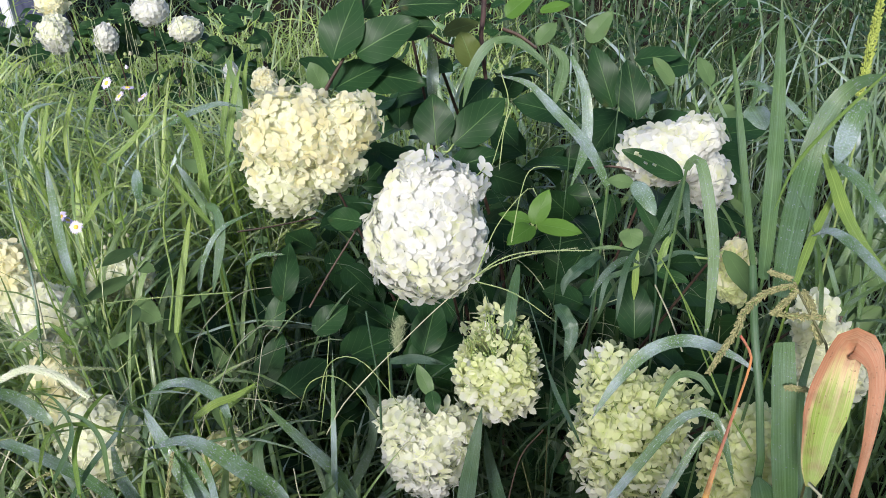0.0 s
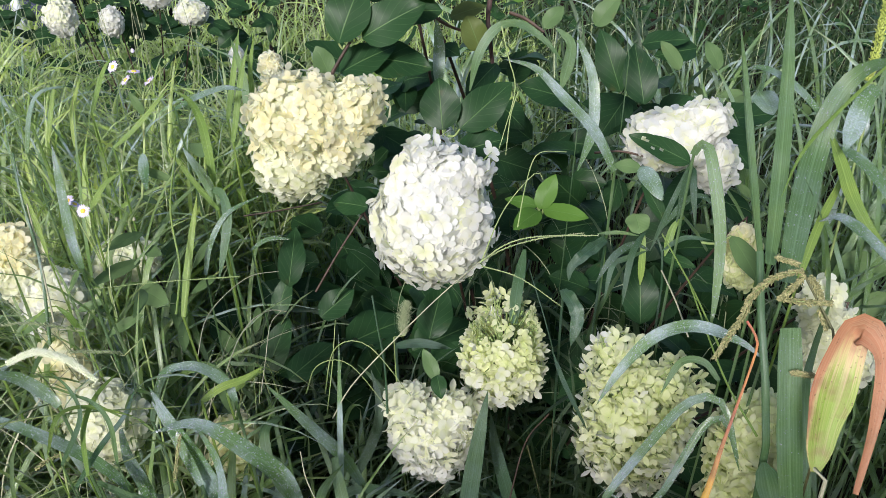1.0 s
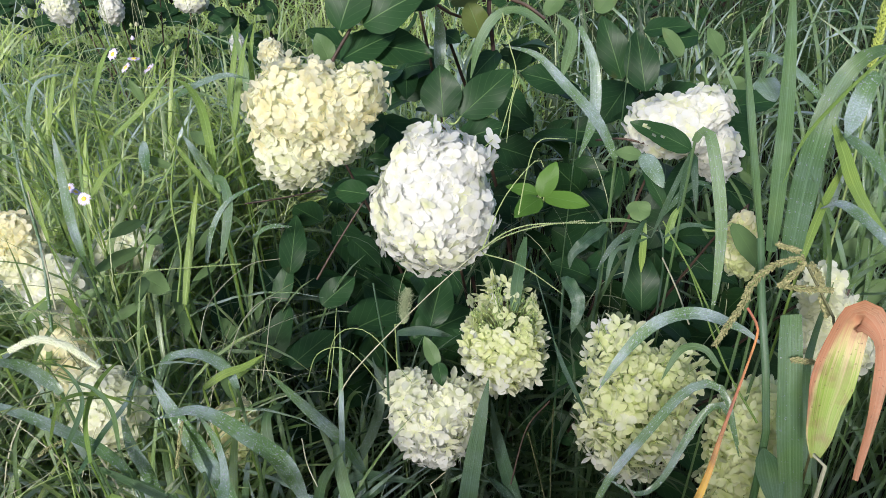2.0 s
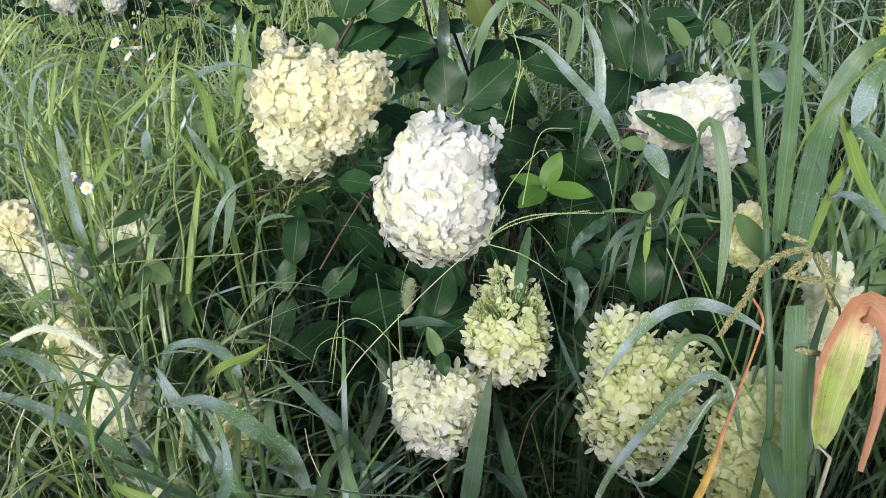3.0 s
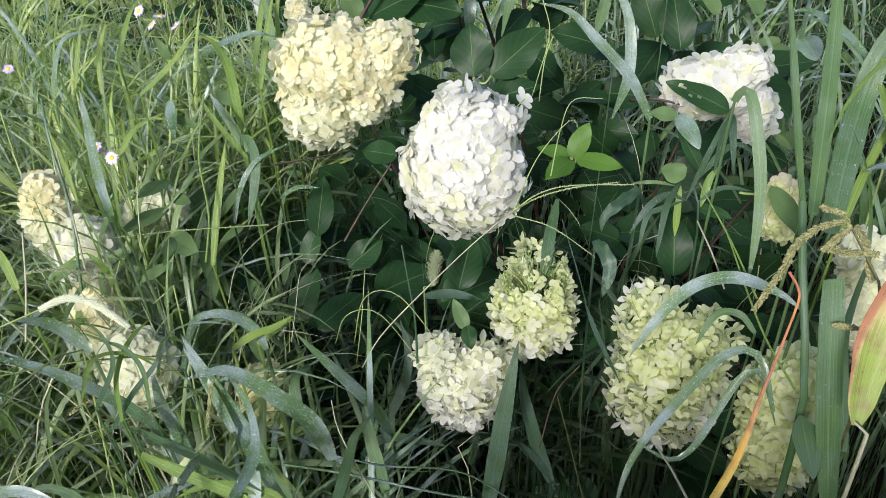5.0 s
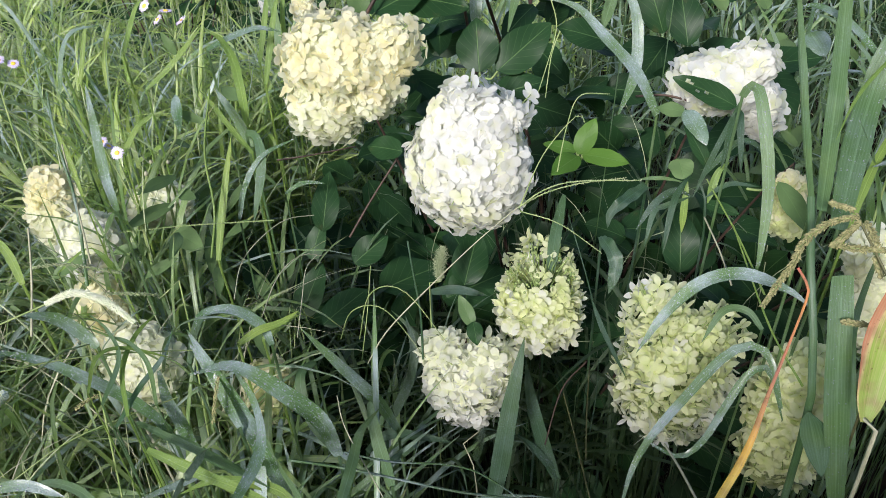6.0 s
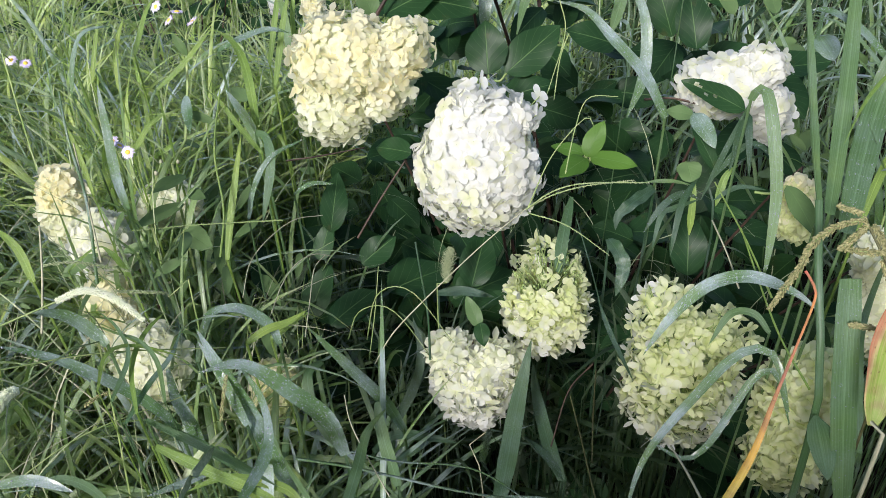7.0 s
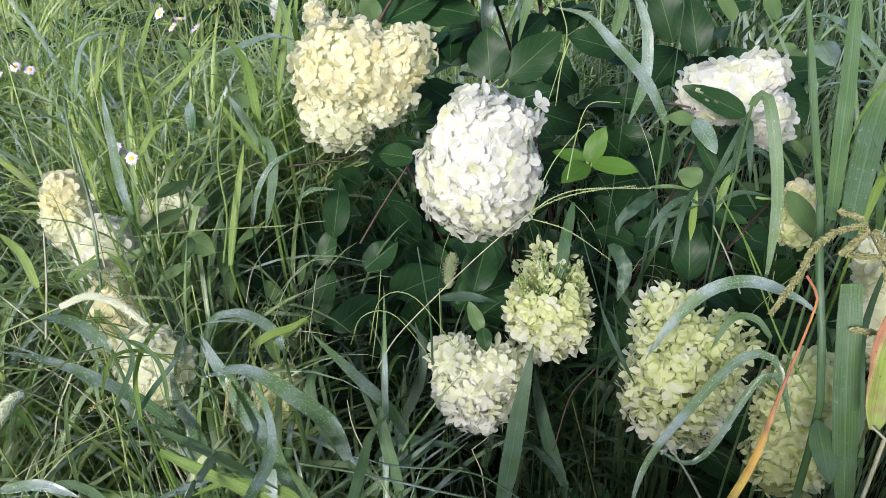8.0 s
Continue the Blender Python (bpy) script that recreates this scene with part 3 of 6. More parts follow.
def surface(rng, lobes, count):
    """Points and normals spread evenly over the joined outside of the lobes."""
    areas = np.array([r[0] * r[1] + r[1] * r[2] + r[0] * r[2] for _, r in lobes])

    def spread(total):
        ps, ns = [], []
        for i, (c, r) in enumerate(lobes):
            k = max(3, int(total * areas[i] / areas.sum()))
            j = np.arange(k) + 0.5
            phi = np.arccos(1 - 2 * j / k)
            th = j * math.pi * (1 + 5 ** 0.5)
            d = np.stack([np.cos(th) * np.sin(phi), np.sin(th) * np.sin(phi), np.cos(phi)], -1)
            d = unit(d + rng.normal(0, 0.35 / math.sqrt(k) * 2, d.shape))
            p = np.array(c) + d * np.array(r)
            keep = np.ones(k, dtype=bool)
            for m, (c2, r2) in enumerate(lobes):
                if m != i:
                    keep &= np.sum(((p - np.array(c2)) / np.array(r2)) ** 2, -1) > 0.93
            ps.append(p[keep])
            ns.append(unit(d / np.array(r))[keep])
        return np.concatenate(ps), np.concatenate(ns)

    p, n = spread(count)
    if len(p) < count:
        p, n = spread(int(count * count / max(1, len(p))))
    order = rng.permutation(len(p))[:count]
    return p[order], n[order]


def turn_to(nrm, spin):
    q = Vector(nrm).to_track_quat("Z", "Y")
    return q.to_matrix().to_4x4() @ Matrix.Rotation(spin, 4, "Z")


ROOT = Vector((0.12, 1.25, 0.0))


def flower_head(centre, lobes, count, top, bottom, label, seed, stem=None, loose=0.05, size=1.0, split=0.0, root=ROOT, ragged=0.055, buds=0, stray="", stray_share=0.0, filling=2.5, pointed=0.0):
    """A drooping panicle: stalks inside, an inner layer, and single florets over them."""
    rng = np.random.default_rng(seed)
    head = thing("hydrangea_flower_head", centre, label, "flower head", "hydrangea flower heads")
    c0 = np.array(centre)
    lobes = [(tuple(0.95 * a for a in c), tuple(max(0.012, a - 0.0065 * size) for a in r)) for c, r in lobes]    # the sepals stand out past this
    pts, nrms = surface(rng, lobes, count)
    span = max(r[2] for _, r in lobes)
    spokes = []
    for p, nm in zip(pts, nrms):
        out = 1.01 + rng.normal(0, ragged) * 0.6 + (rng.uniform(0.05, 0.12) if rng.uniform() < loose else 0)
        p = p * out
        tilt = unit(nm + rng.normal(0, 0.27 + 0.3 * pointed, 3) + np.array([0, 0, -0.08 - 0.35 * pointed]))
        high = p[2] / span + rng.normal(0, 0.35) + split
        tone = top if high > 0 else bottom
        if stray and rng.uniform() < stray_share * (1.6 if p[0] < 0 else 0.5):
            tone = stray
        if buds and p[2] > span * 0.55 and rng.uniform() < 0.6:
            spokes.append((p, tilt))
            continue
        ob = new("floret", FLORETS[tone + (" pointed" if rng.uniform() < pointed else "")][rng.integers(7)])
        ob.parent = head
        s = size * rng.uniform(0.82, 1.15)
        ob.matrix_basis = Matrix.Translation(p) @ turn_to(tilt, rng.uniform(0, 6.28)) @ Matrix.Diagonal((s, s, s, 1))
        spokes.append((p, tilt))
    inner = []
    ip, inn = surface(rng, lobes, max(90, int(count * filling)))
    for p, nm in zip(ip, inn):
        if buds and p[2] > span * 0.55:
            continue
        m = np.array(turn_to(unit(nm + rng.normal(0, 0.3, 3)), rng.uniform(0, 6.28)))[:3, :3]
        inner.append(floret_points(rng, size, rng.uniform() < pointed) @ m.T + p * (rng.uniform(0.74, 0.92) if pointed > 0.3 else rng.uniform(0.85, 0.95)))
    me = grid_mesh("floret_filling", np.concatenate(inner), LIME if pointed > 0.5 else {"white": WHITE, "cream": CREAM, "yellow": YELLOW, "lime": LIME}[bottom])
    part("floret_filling", me, head, "paler florets deeper in the head", "stuff").matrix_parent_inverse = Matrix.Identity(4)
    tubes = [tube_points([p * 0.15, p * 0.6 + rng.normal(0, 0.003, 3), p - tl * 0.001], 0.0011, 0.0006, 5, 4) for p, tl in spokes[:: 1 if count < 150 else 2]]
    part("inner_stalk", grid_mesh("inner_stalk", np.array(tubes), STALK), head, "thin yellow-green flower stalks", "stuff").matrix_parent_inverse = Matrix.Identity(4)
    if buds:
        bp, bn = surface(rng, lobes[-1:], buds)
        me = drops_mesh("unopened_top", bp * rng.uniform(0.75, 1.08, (buds, 1)), rng.uniform(0.0012, 0.0024, buds))
        me.materials.append(STALK)
        part("unopened_top", me, head, "tiny unopened green buds", "stuff").matrix_parent_inverse = Matrix.Identity(4)
    r = Vector(root) - Vector(centre)
    if stem is None:
        path = [(0, 0, 0), (0.0, 0.03, lobes[0][1][2] * 0.8), tuple(np.array(r) * 0.35 + np.array([0, 0.04, 0.02])), tuple(r)]
    else:
        path = [(0, 0, 0)] + [tuple(np.array(q) - c0) for q in stem] + [tuple(r)]
    part("stem", grid_mesh("stem", tube_points(path, 0.0014, 0.004, 20, 7)[None], BARK), head, "reddish-brown woody stem").matrix_parent_inverse = Matrix.Identity(4)
    return head


flower_head((-0.016, 0.916, 0.944), [((-0.001, 0, -0.012), (0.079, 0.070, 0.082)), ((0.006, 0.01, 0.050), (0.060, 0.054, 0.044)), ((-0.010, -0.005, 0.094), (0.022, 0.019, 0.017)), ((0.056, 0, 0.064), (0.024, 0.022, 0.024))], 299, "white", "white", "drooping pure white hydrangea head, dense and egg-shaped", 1, size=1.08, loose=0.07, ragged=0.04, stray="cream", stray_share=0.25)
flower_head((-0.176, 0.991, 1.011), [((0.001, 0, 0.033), (0.074, 0.06, 0.056)), ((-0.018, 0, -0.026), (0.054, 0.052, 0.058)), ((0.076, 0, 0.046), (0.034, 0.036, 0.042)), ((0.04, 0, -0.004), (0.044, 0.046, 0.046))], 298, "yellow", "cream", "heart-shaped creamy yellow hydrangea head, two-lobed", 2, split=-0.05, pointed=0.15, stem=[(-0.145, 1.040, 1.074), (-0.106, 1.076, 1.130), (-0.060, 1.202, 1.193)])
flower_head((0.313, 1.067, 0.961), [((-0.015, 0, 0.010), (0.063, 0.056, 0.040)), ((0.053, 0.0, -0.032), (0.032, 0.034, 0.042)), ((0.029, 0.0, 0.038), (0.038, 0.035, 0.031))], 190, "white", "white", "white hydrangea head behind a holed leaf and grass blades", 3, size=1.18, stray="cream", stray_share=0.25)
flower_head((0.069, 0.828, 0.800), [((0, 0, -0.01), (0.053, 0.05, 0.062)), ((0.0, 0.01, 0.035), (0.045, 0.042, 0.04))], 290, "lime", "cream", "lime and cream hydrangea head with open greenish top", 4, size=0.95, stray="white", stray_share=0.06, filling=1.0, loose=0.16, split=-0.1, buds=160, pointed=0.6, ragged=0.09)
flower_head((-0.016, 0.775, 0.726), [((0, 0, -0.01), (0.053, 0.05, 0.058)), ((-0.028, 0, 0.032), (0.032, 0.035, 0.035)), ((0.03, 0, 0.02), (0.03, 0.03, 0.035))], 280, "cream", "white", "notched cream-white hydrangea head hanging low in the shade", 5, split=0.2, loose=0.12, size=0.98, filling=1.1, pointed=0.4, ragged=0.08)
flower_head((0.219, 0.758, 0.762), [((0, 0, -0.018), (0.066, 0.062, 0.084)), ((-0.024, 0.01, 0.062), (0.036, 0.036, 0.050)), ((0.044, 0.01, 0.040), (0.036, 0.034, 0.036)), ((-0.032, 0.0, 0.112), (0.016, 0.016, 0.022))], 299, "lime", "cream", "large greenish-cream hydrangea head under arching grass blades", 6, size=0.95, filling=1.0, split=-0.1, stray="white", stray_share=0.07, loose=0.14, pointed=0.75, ragged=0.1)
flower_head((0.354, 0.735, 0.728), [((0, 0, 0), (0.054, 0.05, 0.086)), ((-0.004, -0.008, -0.066), (0.05, 0.046, 0.056))], 240, "lime", "lime", "pale green hydrangea head half hidden by grass stalks", 7, pointed=0.4)
flower_head((0.489, 0.878, 0.777), [((0.005, 0, -0.024), (0.050, 0.048, 0.067)), ((-0.031, 0, 0.06), (0.028, 0.028, 0.042))], 190, "cream", "cream", "pale lime hydrangea head behind a dry orange leaf", 8, size=1.15, pointed=0.2)
flower_head((-0.547, 0.919, 0.869), [((0, 0, 0), (0.037, 0.036, 0.062))], 150, "yellow", "cream", "narrow yellow hydrangea head among wet grass", 9, split=-0.1, pointed=0.2, root=Vector((-0.55, 1.1, 0)))
flower_head((-0.486, 0.871, 0.841), [((0, 0, 0), (0.042, 0.04, 0.055))], 150, "cream", "white", "cream hydrangea head screened by grass blades", 10, root=Vector((-0.5, 1.1, 0)))
flower_head((-0.456, 1.015, 0.816), [((0, 0, 0), (0.05, 0.04, 0.034))], 120, "cream", "cream", "cream hydrangea head behind weed leaves", 11, root=Vector((-0.4, 1.25, 0)))
flower_head((-0.446, 0.782, 0.805), [((0, 0, 0), (0.036, 0.034, 0.062))], 120, "yellow", "cream", "yellowish hydrangea head deep in the grass", 12, root=Vector((-0.5, 1.1, 0)))
flower_head((-0.390, 0.733, 0.779), [((0, 0, 0), (0.047, 0.044, 0.052))], 160, "cream", "cream", "white hydrangea head crossed by grass blades", 13, root=Vector((-0.4, 1.05, 0)))
flower_head((-0.274, 0.800, 0.670), [((0, 0, 0), (0.036, 0.035, 0.05))], 100, "yellow", "lime", "pale yellow hydrangea head buried under grass", 14, root=Vector((-0.3, 1.1, 0)))
flower_head((0.370, 0.928, 0.873), [((0, 0, 0), (0.025, 0.025, 0.046)), ((0.008, 0, -0.03), (0.02, 0.02, 0.022))], 90, "yellow", "lime", "greenish hydrangea head behind upright grass blades", 15)
flower_head((-0.254, 1.178, 1.039), [((0, 0, 0), (0.017, 0.018, 0.022))], 40, "yellow", "cream", "small yellow hydrangea head behind a larger one", 16, size=0.8, loose=0.35, ragged=0.15, filling=1.0)
flower_head((-0.546, 2.036, 0.749), [((0, 0, 0), (0.02, 0.02, 0.034))], 44, "white", "white", "white hydrangea head half hidden by a grass blade", 17, root=Vector((-0.5, 1.9, 0)))
FAR_ROOT = Vector((-1.05, 2.65, 0))
flower_head((-1.170, 2.457, 0.730), [((0, 0, 0), (0.05, 0.05, 0.062))], 110, "cream", "white", "white hydrangea head on a bush farther off", 18, root=FAR_ROOT, size=1.2)
flower_head((-1.191, 2.525, 0.802), [((0, 0, 0), (0.05, 0.045, 0.036))], 90, "yellow", "cream", "yellow-cream hydrangea head on a bush farther off", 19, root=FAR_ROOT, size=1.2)
flower_head((-1.045, 2.507, 0.701), [((0, 0, 0), (0.036, 0.036, 0.048))], 80, "white", "white", "small white hydrangea head on a bush farther off", 20, root=FAR_ROOT, size=1.1)
flower_head((-0.936, 2.622, 0.754), [((0, 0, 0), (0.058, 0.055, 0.05))], 110, "white", "white", "round white hydrangea head on a bush farther off", 21, root=FAR_ROOT, size=1.2)
flower_head((-0.825, 2.592, 0.701), [((0, 0, 0), (0.055, 0.05, 0.042))], 90, "cream", "white", "faded cream hydrangea head on a bush farther off", 22, root=FAR_ROOT, size=1.1)

# ---- hydrangea bush: branches and large leaves ----
bush = thing("hydrangea_bush", ROOT, "hydrangea bush with large dark green veined leaves", "bush")
tube("branch", [(-0.150, 1.038, 1.070), (-0.135, 1.051, 1.100), (-0.106, 1.076, 1.129), (-0.060, 1.203, 1.200), (0.1, 1.35, 0.6), tuple(ROOT)], 0.0019, 0.005, BARK, bush, "reddish-brown branch", n=26)
leaf(bush, (-0.133, 1.051, 1.114), (-0.100, 1.092, 1.185), 0.0597, node_at=(-0.126, 1.056, 1.110), face=(-0.25, -0.8, 0.55))
leaf(bush, (-0.103, 1.052, 1.120), (-0.024, 1.061, 1.159), 0.0553, node_at=(-0.121, 1.059, 1.115), face=(0.0, -0.75, 0.65))
leaf(bush, (-0.063, 1.104, 1.137), (-0.004, 1.107, 1.136), 0.0445, face=(0.1, -0.7, 0.7))
leaf(bush, (-0.052, 1.112, 1.163), (0.028, 1.115, 1.163), 0.0385, face=(0.1, -0.7, 0.7))
leaf(bush, (-0.100, 1.114, 1.149), (-0.074, 1.126, 1.182), 0.0385)
leaf(bush, (-0.137, 1.062, 1.071), (-0.065, 1.091, 1.096), 0.0460, node_at=(-0.143, 1.042, 1.077))
leaf(bush, (-0.103, 1.092, 1.081), (-0.020, 1.084, 1.068), 0.0556, face=(0.1, -0.6, 0.75))
leaf(bush, (-0.152, 1.069, 1.067), (-0.167, 1.078, 1.102), 0.0282, mat=LEAF_WEED)
leaf(bush, (-0.006, 1.054, 0.994), (-0.011, 1.089, 1.053), 0.0543, node_at=(-0.004, 1.058, 0.978), face=(-0.1, -0.8, 0.55))
leaf(bush, (0.017, 1.055, 0.995), (0.086, 1.095, 1.043), 0.0513, node_at=(0.001, 1.060, 0.983), face=(0.1, -0.8, 0.55))
leaf(bush, (0.011, 1.050, 0.961), (0.081, 1.049, 0.983), 0.0453)
leaf(bush, (0.045, 1.168, 1.062), (0.027, 1.182, 1.106), 0.0388, mat=LEAF_OLD, blunt=0.2)
leaf(bush, (0.003, 1.201, 1.099), (0.055, 1.205, 1.113), 0.0291, mat=LEAF_OLD)
leaf(bush, (-0.010, 1.207, 1.056), (0.016, 1.184, 1.048), 0.0275)
leaf(bush, (0.269, 1.118, 1.000), (0.258, 1.169, 1.069), 0.0469, face=(-0.1, -0.8, 0.5))
leaf(bush, (0.241, 1.149, 1.006), (0.212, 1.182, 1.085), 0.0453, face=(-0.1, -0.8, 0.5))
holed = leaf(bush, (0.301, 0.968, 0.985), (0.228, 0.998, 1.010), 0.0320, label="dark leaf eaten through with small holes")
bm_ = bmesh.new()
bm_.from_mesh(holed.data)
bm_.faces.ensure_lookup_table()
bmesh.ops.delete(bm_, geom=[bm_.faces[i] for i in (59, 74, 92, 100, 101)], context="FACES_ONLY")
bm_.to_mesh(holed.data)
bm_.free()
leaf(bush, (0.245, 0.889, 0.797), (0.245, 0.936, 0.863), 0.0460)
leaf(bush, (-0.024, 0.878, 0.783), (-0.007, 0.936, 0.826), 0.0460, face=(0.0, -0.8, 0.6))
leaf(bush, (-0.011, 0.785, 0.796), (-0.027, 0.808, 0.824), 0.0175, mat=LEAF_WEED)
leaf(bush, (-0.010, 0.781, 0.806), (-0.005, 0.759, 0.789), 0.0187)
leaf(bush, (-0.211, 0.939, 0.823), (-0.206, 1.000, 0.878), 0.0357, face=(0.2, -0.8, 0.5))
leaf(bush, (-0.229, 0.931, 0.783), (-0.215, 0.964, 0.824), 0.0279)
leaf(bush, (-0.241, 0.879, 0.724), (-0.215, 0.931, 0.778), 0.0388)
leaf(bush, (-0.207, 0.857, 0.733), (-0.154, 0.911, 0.750), 0.0403)
leaf(bush, (-0.175, 0.945, 0.767), (-0.130, 0.973, 0.794), 0.0403)
leaf(bush, (-0.104, 0.984, 0.917), (-0.152, 0.999, 0.917), 0.0341)
for base_, tip_, w_ in (((0.118, 0.969, 0.921), (0.139, 0.988, 0.961), 0.0262), ((0.118, 0.968, 0.919), (0.083, 0.932, 0.913), 0.0277), ((0.123, 0.968, 0.921), (0.178, 0.939, 0.924), 0.0247), ((0.117, 0.979, 0.919), (0.075, 0.995, 0.922), 0.0189)):
    leaf(bush, base_, tip_, w_, mat=LEAF_FRESH, node_at=(0.121, 0.975, 0.913), name="young_leaf", label="bright green young leaf")


def foliage(name, label, centre, spread, count, size, mat, seed, floor=0.1, broad=(0.5, 0.68)):
    """Many leaves at all angles in the shade of a bush, in one object."""
    rng = np.random.default_rng(seed)
    sheets = []
    for _ in range(count):
        p = np.array(centre) + rng.uniform(-1, 1, 3) * np.array(spread)
        p[2] = max(p[2], floor)
        d = unit(np.array([rng.normal(), rng.normal() * 0.8 - 0.3, rng.normal() * 0.5 - 0.1]))
        ln = rng.uniform(*size)
        sheets.append(leaf_points(p, p + d * ln, ln * rng.uniform(*broad), unit(np.array([rng.normal() * 0.4, -0.5 + rng.normal() * 0.3, 0.8])), rng.uniform(0, 0.2), 0.2, 0.06, 9, 5, rng.uniform(0, 6)))
    ob = new(name, grid_mesh(name, np.array(sheets), mat))
    return tagged(ob, label, "leaves", kind="stuff")


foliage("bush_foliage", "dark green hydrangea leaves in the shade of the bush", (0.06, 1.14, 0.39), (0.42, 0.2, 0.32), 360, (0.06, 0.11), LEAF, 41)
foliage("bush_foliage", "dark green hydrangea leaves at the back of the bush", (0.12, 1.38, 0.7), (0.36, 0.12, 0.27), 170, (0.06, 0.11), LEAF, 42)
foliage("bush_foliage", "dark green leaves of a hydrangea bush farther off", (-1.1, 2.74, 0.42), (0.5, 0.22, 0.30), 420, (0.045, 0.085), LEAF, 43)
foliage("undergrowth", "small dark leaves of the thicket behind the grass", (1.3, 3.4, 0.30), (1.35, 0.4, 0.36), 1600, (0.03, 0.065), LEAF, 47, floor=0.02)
foliage("weed_foliage", "grey-green weed leaves among the grass", (-0.9, 1.15, 0.55), (0.42, 0.5, 0.25), 180, (0.04, 0.09), LEAF_WEED, 44, broad=(0.26, 0.42))
foliage("weed_foliage", "narrow grey-green aster leaves between the grass blades", (-0.45, 1.02, 0.80), (0.2, 0.22, 0.10), 46, (0.035, 0.065), LEAF_WEED, 46, broad=(0.2, 0.34))
foliage("weed_foliage", "grey-green weed leaves beside the hydrangea", (0.74, 1.35, 0.6), (0.3, 0.3, 0.25), 110, (0.04, 0.09), LEAF_WEED, 45, broad=(0.3, 0.45))


# ---- single plants ----
def gradient_material(name, stops, rough=0.55, share=0.2, margin=0.0):
    """Withering leaf whose colour runs along its length, with ribs and specks."""
    m, nt, bsdf = material(name)
    u, v = uv_axes(nt)
    ribs = noise_at(nt, 1.0, 2, (26, 1.0, 1), uv=True)
    wob = math_node(nt, "ADD", v, math_node(nt, "MULTIPLY", math_node(nt, "SUBTRACT", ribs, 0.5), 0.22))
    wob = math_node(nt, "ADD", wob, math_node(nt, "MULTIPLY", math_node(nt, "MAXIMUM", math_node(nt, "SUBTRACT", margin, u), 0.0), 1.1))
    base = ramp(nt, wob, *stops)
    base = blend(nt, ramp(nt, noise_at(nt, 260, 3), (0.64, (0, 0, 0)), (0.72, (0.7, 0.7, 0.7))), base, (0.10, 0.045, 0.02))
    base = blend(nt, ramp(nt, noise_at(nt, 55, 4), (0.48, (0, 0, 0)), (0.7, (0.6, 0.6, 0.6))), base, (0.20, 0.10, 0.05))
    base = blend(nt, ramp(nt, ribs, (0.4, (0, 0, 0)), (0.7, (0.35, 0.35, 0.35))), base, (0.55, 0.42, 0.26))
    bsdf.inputs["Roughness"].default_value = rough
    return leafy(m, nt, bsdf, base, base, share, ribs, 0.5, 0.001)


DRY_LEAF = gradient_material("dry_leaf", ((0.0, (0.22, 0.33, 0.05)), (1.0, (0.38, 0.15, 0.07)), (0.28, (0.26, 0.38, 0.06)), (0.36, (0.52, 0.44, 0.20)), (0.44, (0.44, 0.20, 0.11))), margin=0.3)
RED_STEM = gradient_material("red_stem", ((0.0, (0.42, 0.46, 0.08)), (1.0, (0.45, 0.08, 0.06)), (0.3, (0.68, 0.42, 0.06)), (0.48, (0.55, 0.26, 0.10)), (0.62, (0.36, 0.11, 0.08)), (0.85, (0.58, 0.25, 0.06))))
RAY = plain_material("lilac_rays", (0.52, 0.45, 0.68), (0.68, 0.61, 0.78), 200, 0.6)
DISK = plain_material("yellow_disk", (0.70, 0.46, 0.05), (0.80, 0.62, 0.10), 900, 0.7)
GOLD_SPIKE = plain_material("yellow_green_spikelets", (0.26, 0.33, 0.06), (0.42, 0.49, 0.12), 300, 0.6)
TAN_SPIKE = plain_material("tan_spikelets", (0.16, 0.17, 0.07), (0.33, 0.31, 0.15), 300, 0.6)
DARK_STEM = plain_material("dark_green_stem", (0.05, 0.055, 0.02), (0.11, 0.11, 0.045), 120, 0.5)
DARK_TWIG = plain_material("dark_twig", (0.03, 0.018, 0.018), (0.07, 0.04, 0.035), 80, 0.7)


def grains(pts, radius, count, grain, rng, spread=0.6):
    """Small pointed grains set round an axis."""
    q = spline(pts, 60)
    tan = unit(np.gradient(q, axis=0))
    a = unit(np.cross(tan, np.array([0.3, 0.8, 0.5])))
    b = np.cross(tan, a)
    v = np.linspace(0, 1, 5)[:, None]
    ang = np.linspace(0, 2 * np.pi, 6)[None]
    prof = np.array([0.05, 0.8, 1.0, 0.6, 0.02])[:, None]
    out = []
    for k in range(count):
        i = min(59, int(k / count * 60))
        th = k * 2.4 + rng.normal(0, 0.4)
        rad = a[i] * math.cos(th) + b[i] * math.sin(th)
        y = unit(tan[i] + rad * spread * rng.uniform(0.4, 1.7) + rng.normal(0, 0.25, 3))
        x = unit(np.cross(y, rad + 0.01))
        z = np.cross(x, y)
        ln, w = grain * rng.uniform(0.8, 1.25), grain * 0.28
        taper = math.sin(math.pi * min(0.97, 0.12 + 0.88 * k / count)) ** 0.4
        p0 = q[i] + rad * radius * 0.35 * taper
        out.append(p0 + v[..., None] * ln * y + (prof * w)[..., None] * (np.cos(ang)[..., None] * x + np.sin(ang)[..., None] * z))
    return np.array(out)


def seed_spike(parent, pts, radius, count, grain, mat, seed, name="seed_spike", label=""):
    rng = np.random.default_rng(seed)
    ob = part(name, grid_mesh(name, grains(pts, radius, count, grain, rng), mat), parent, label)
    tube("spike_axis", pts, 0.0008, 0.0004, STALK, ob, n=18, sides=5)
    return ob


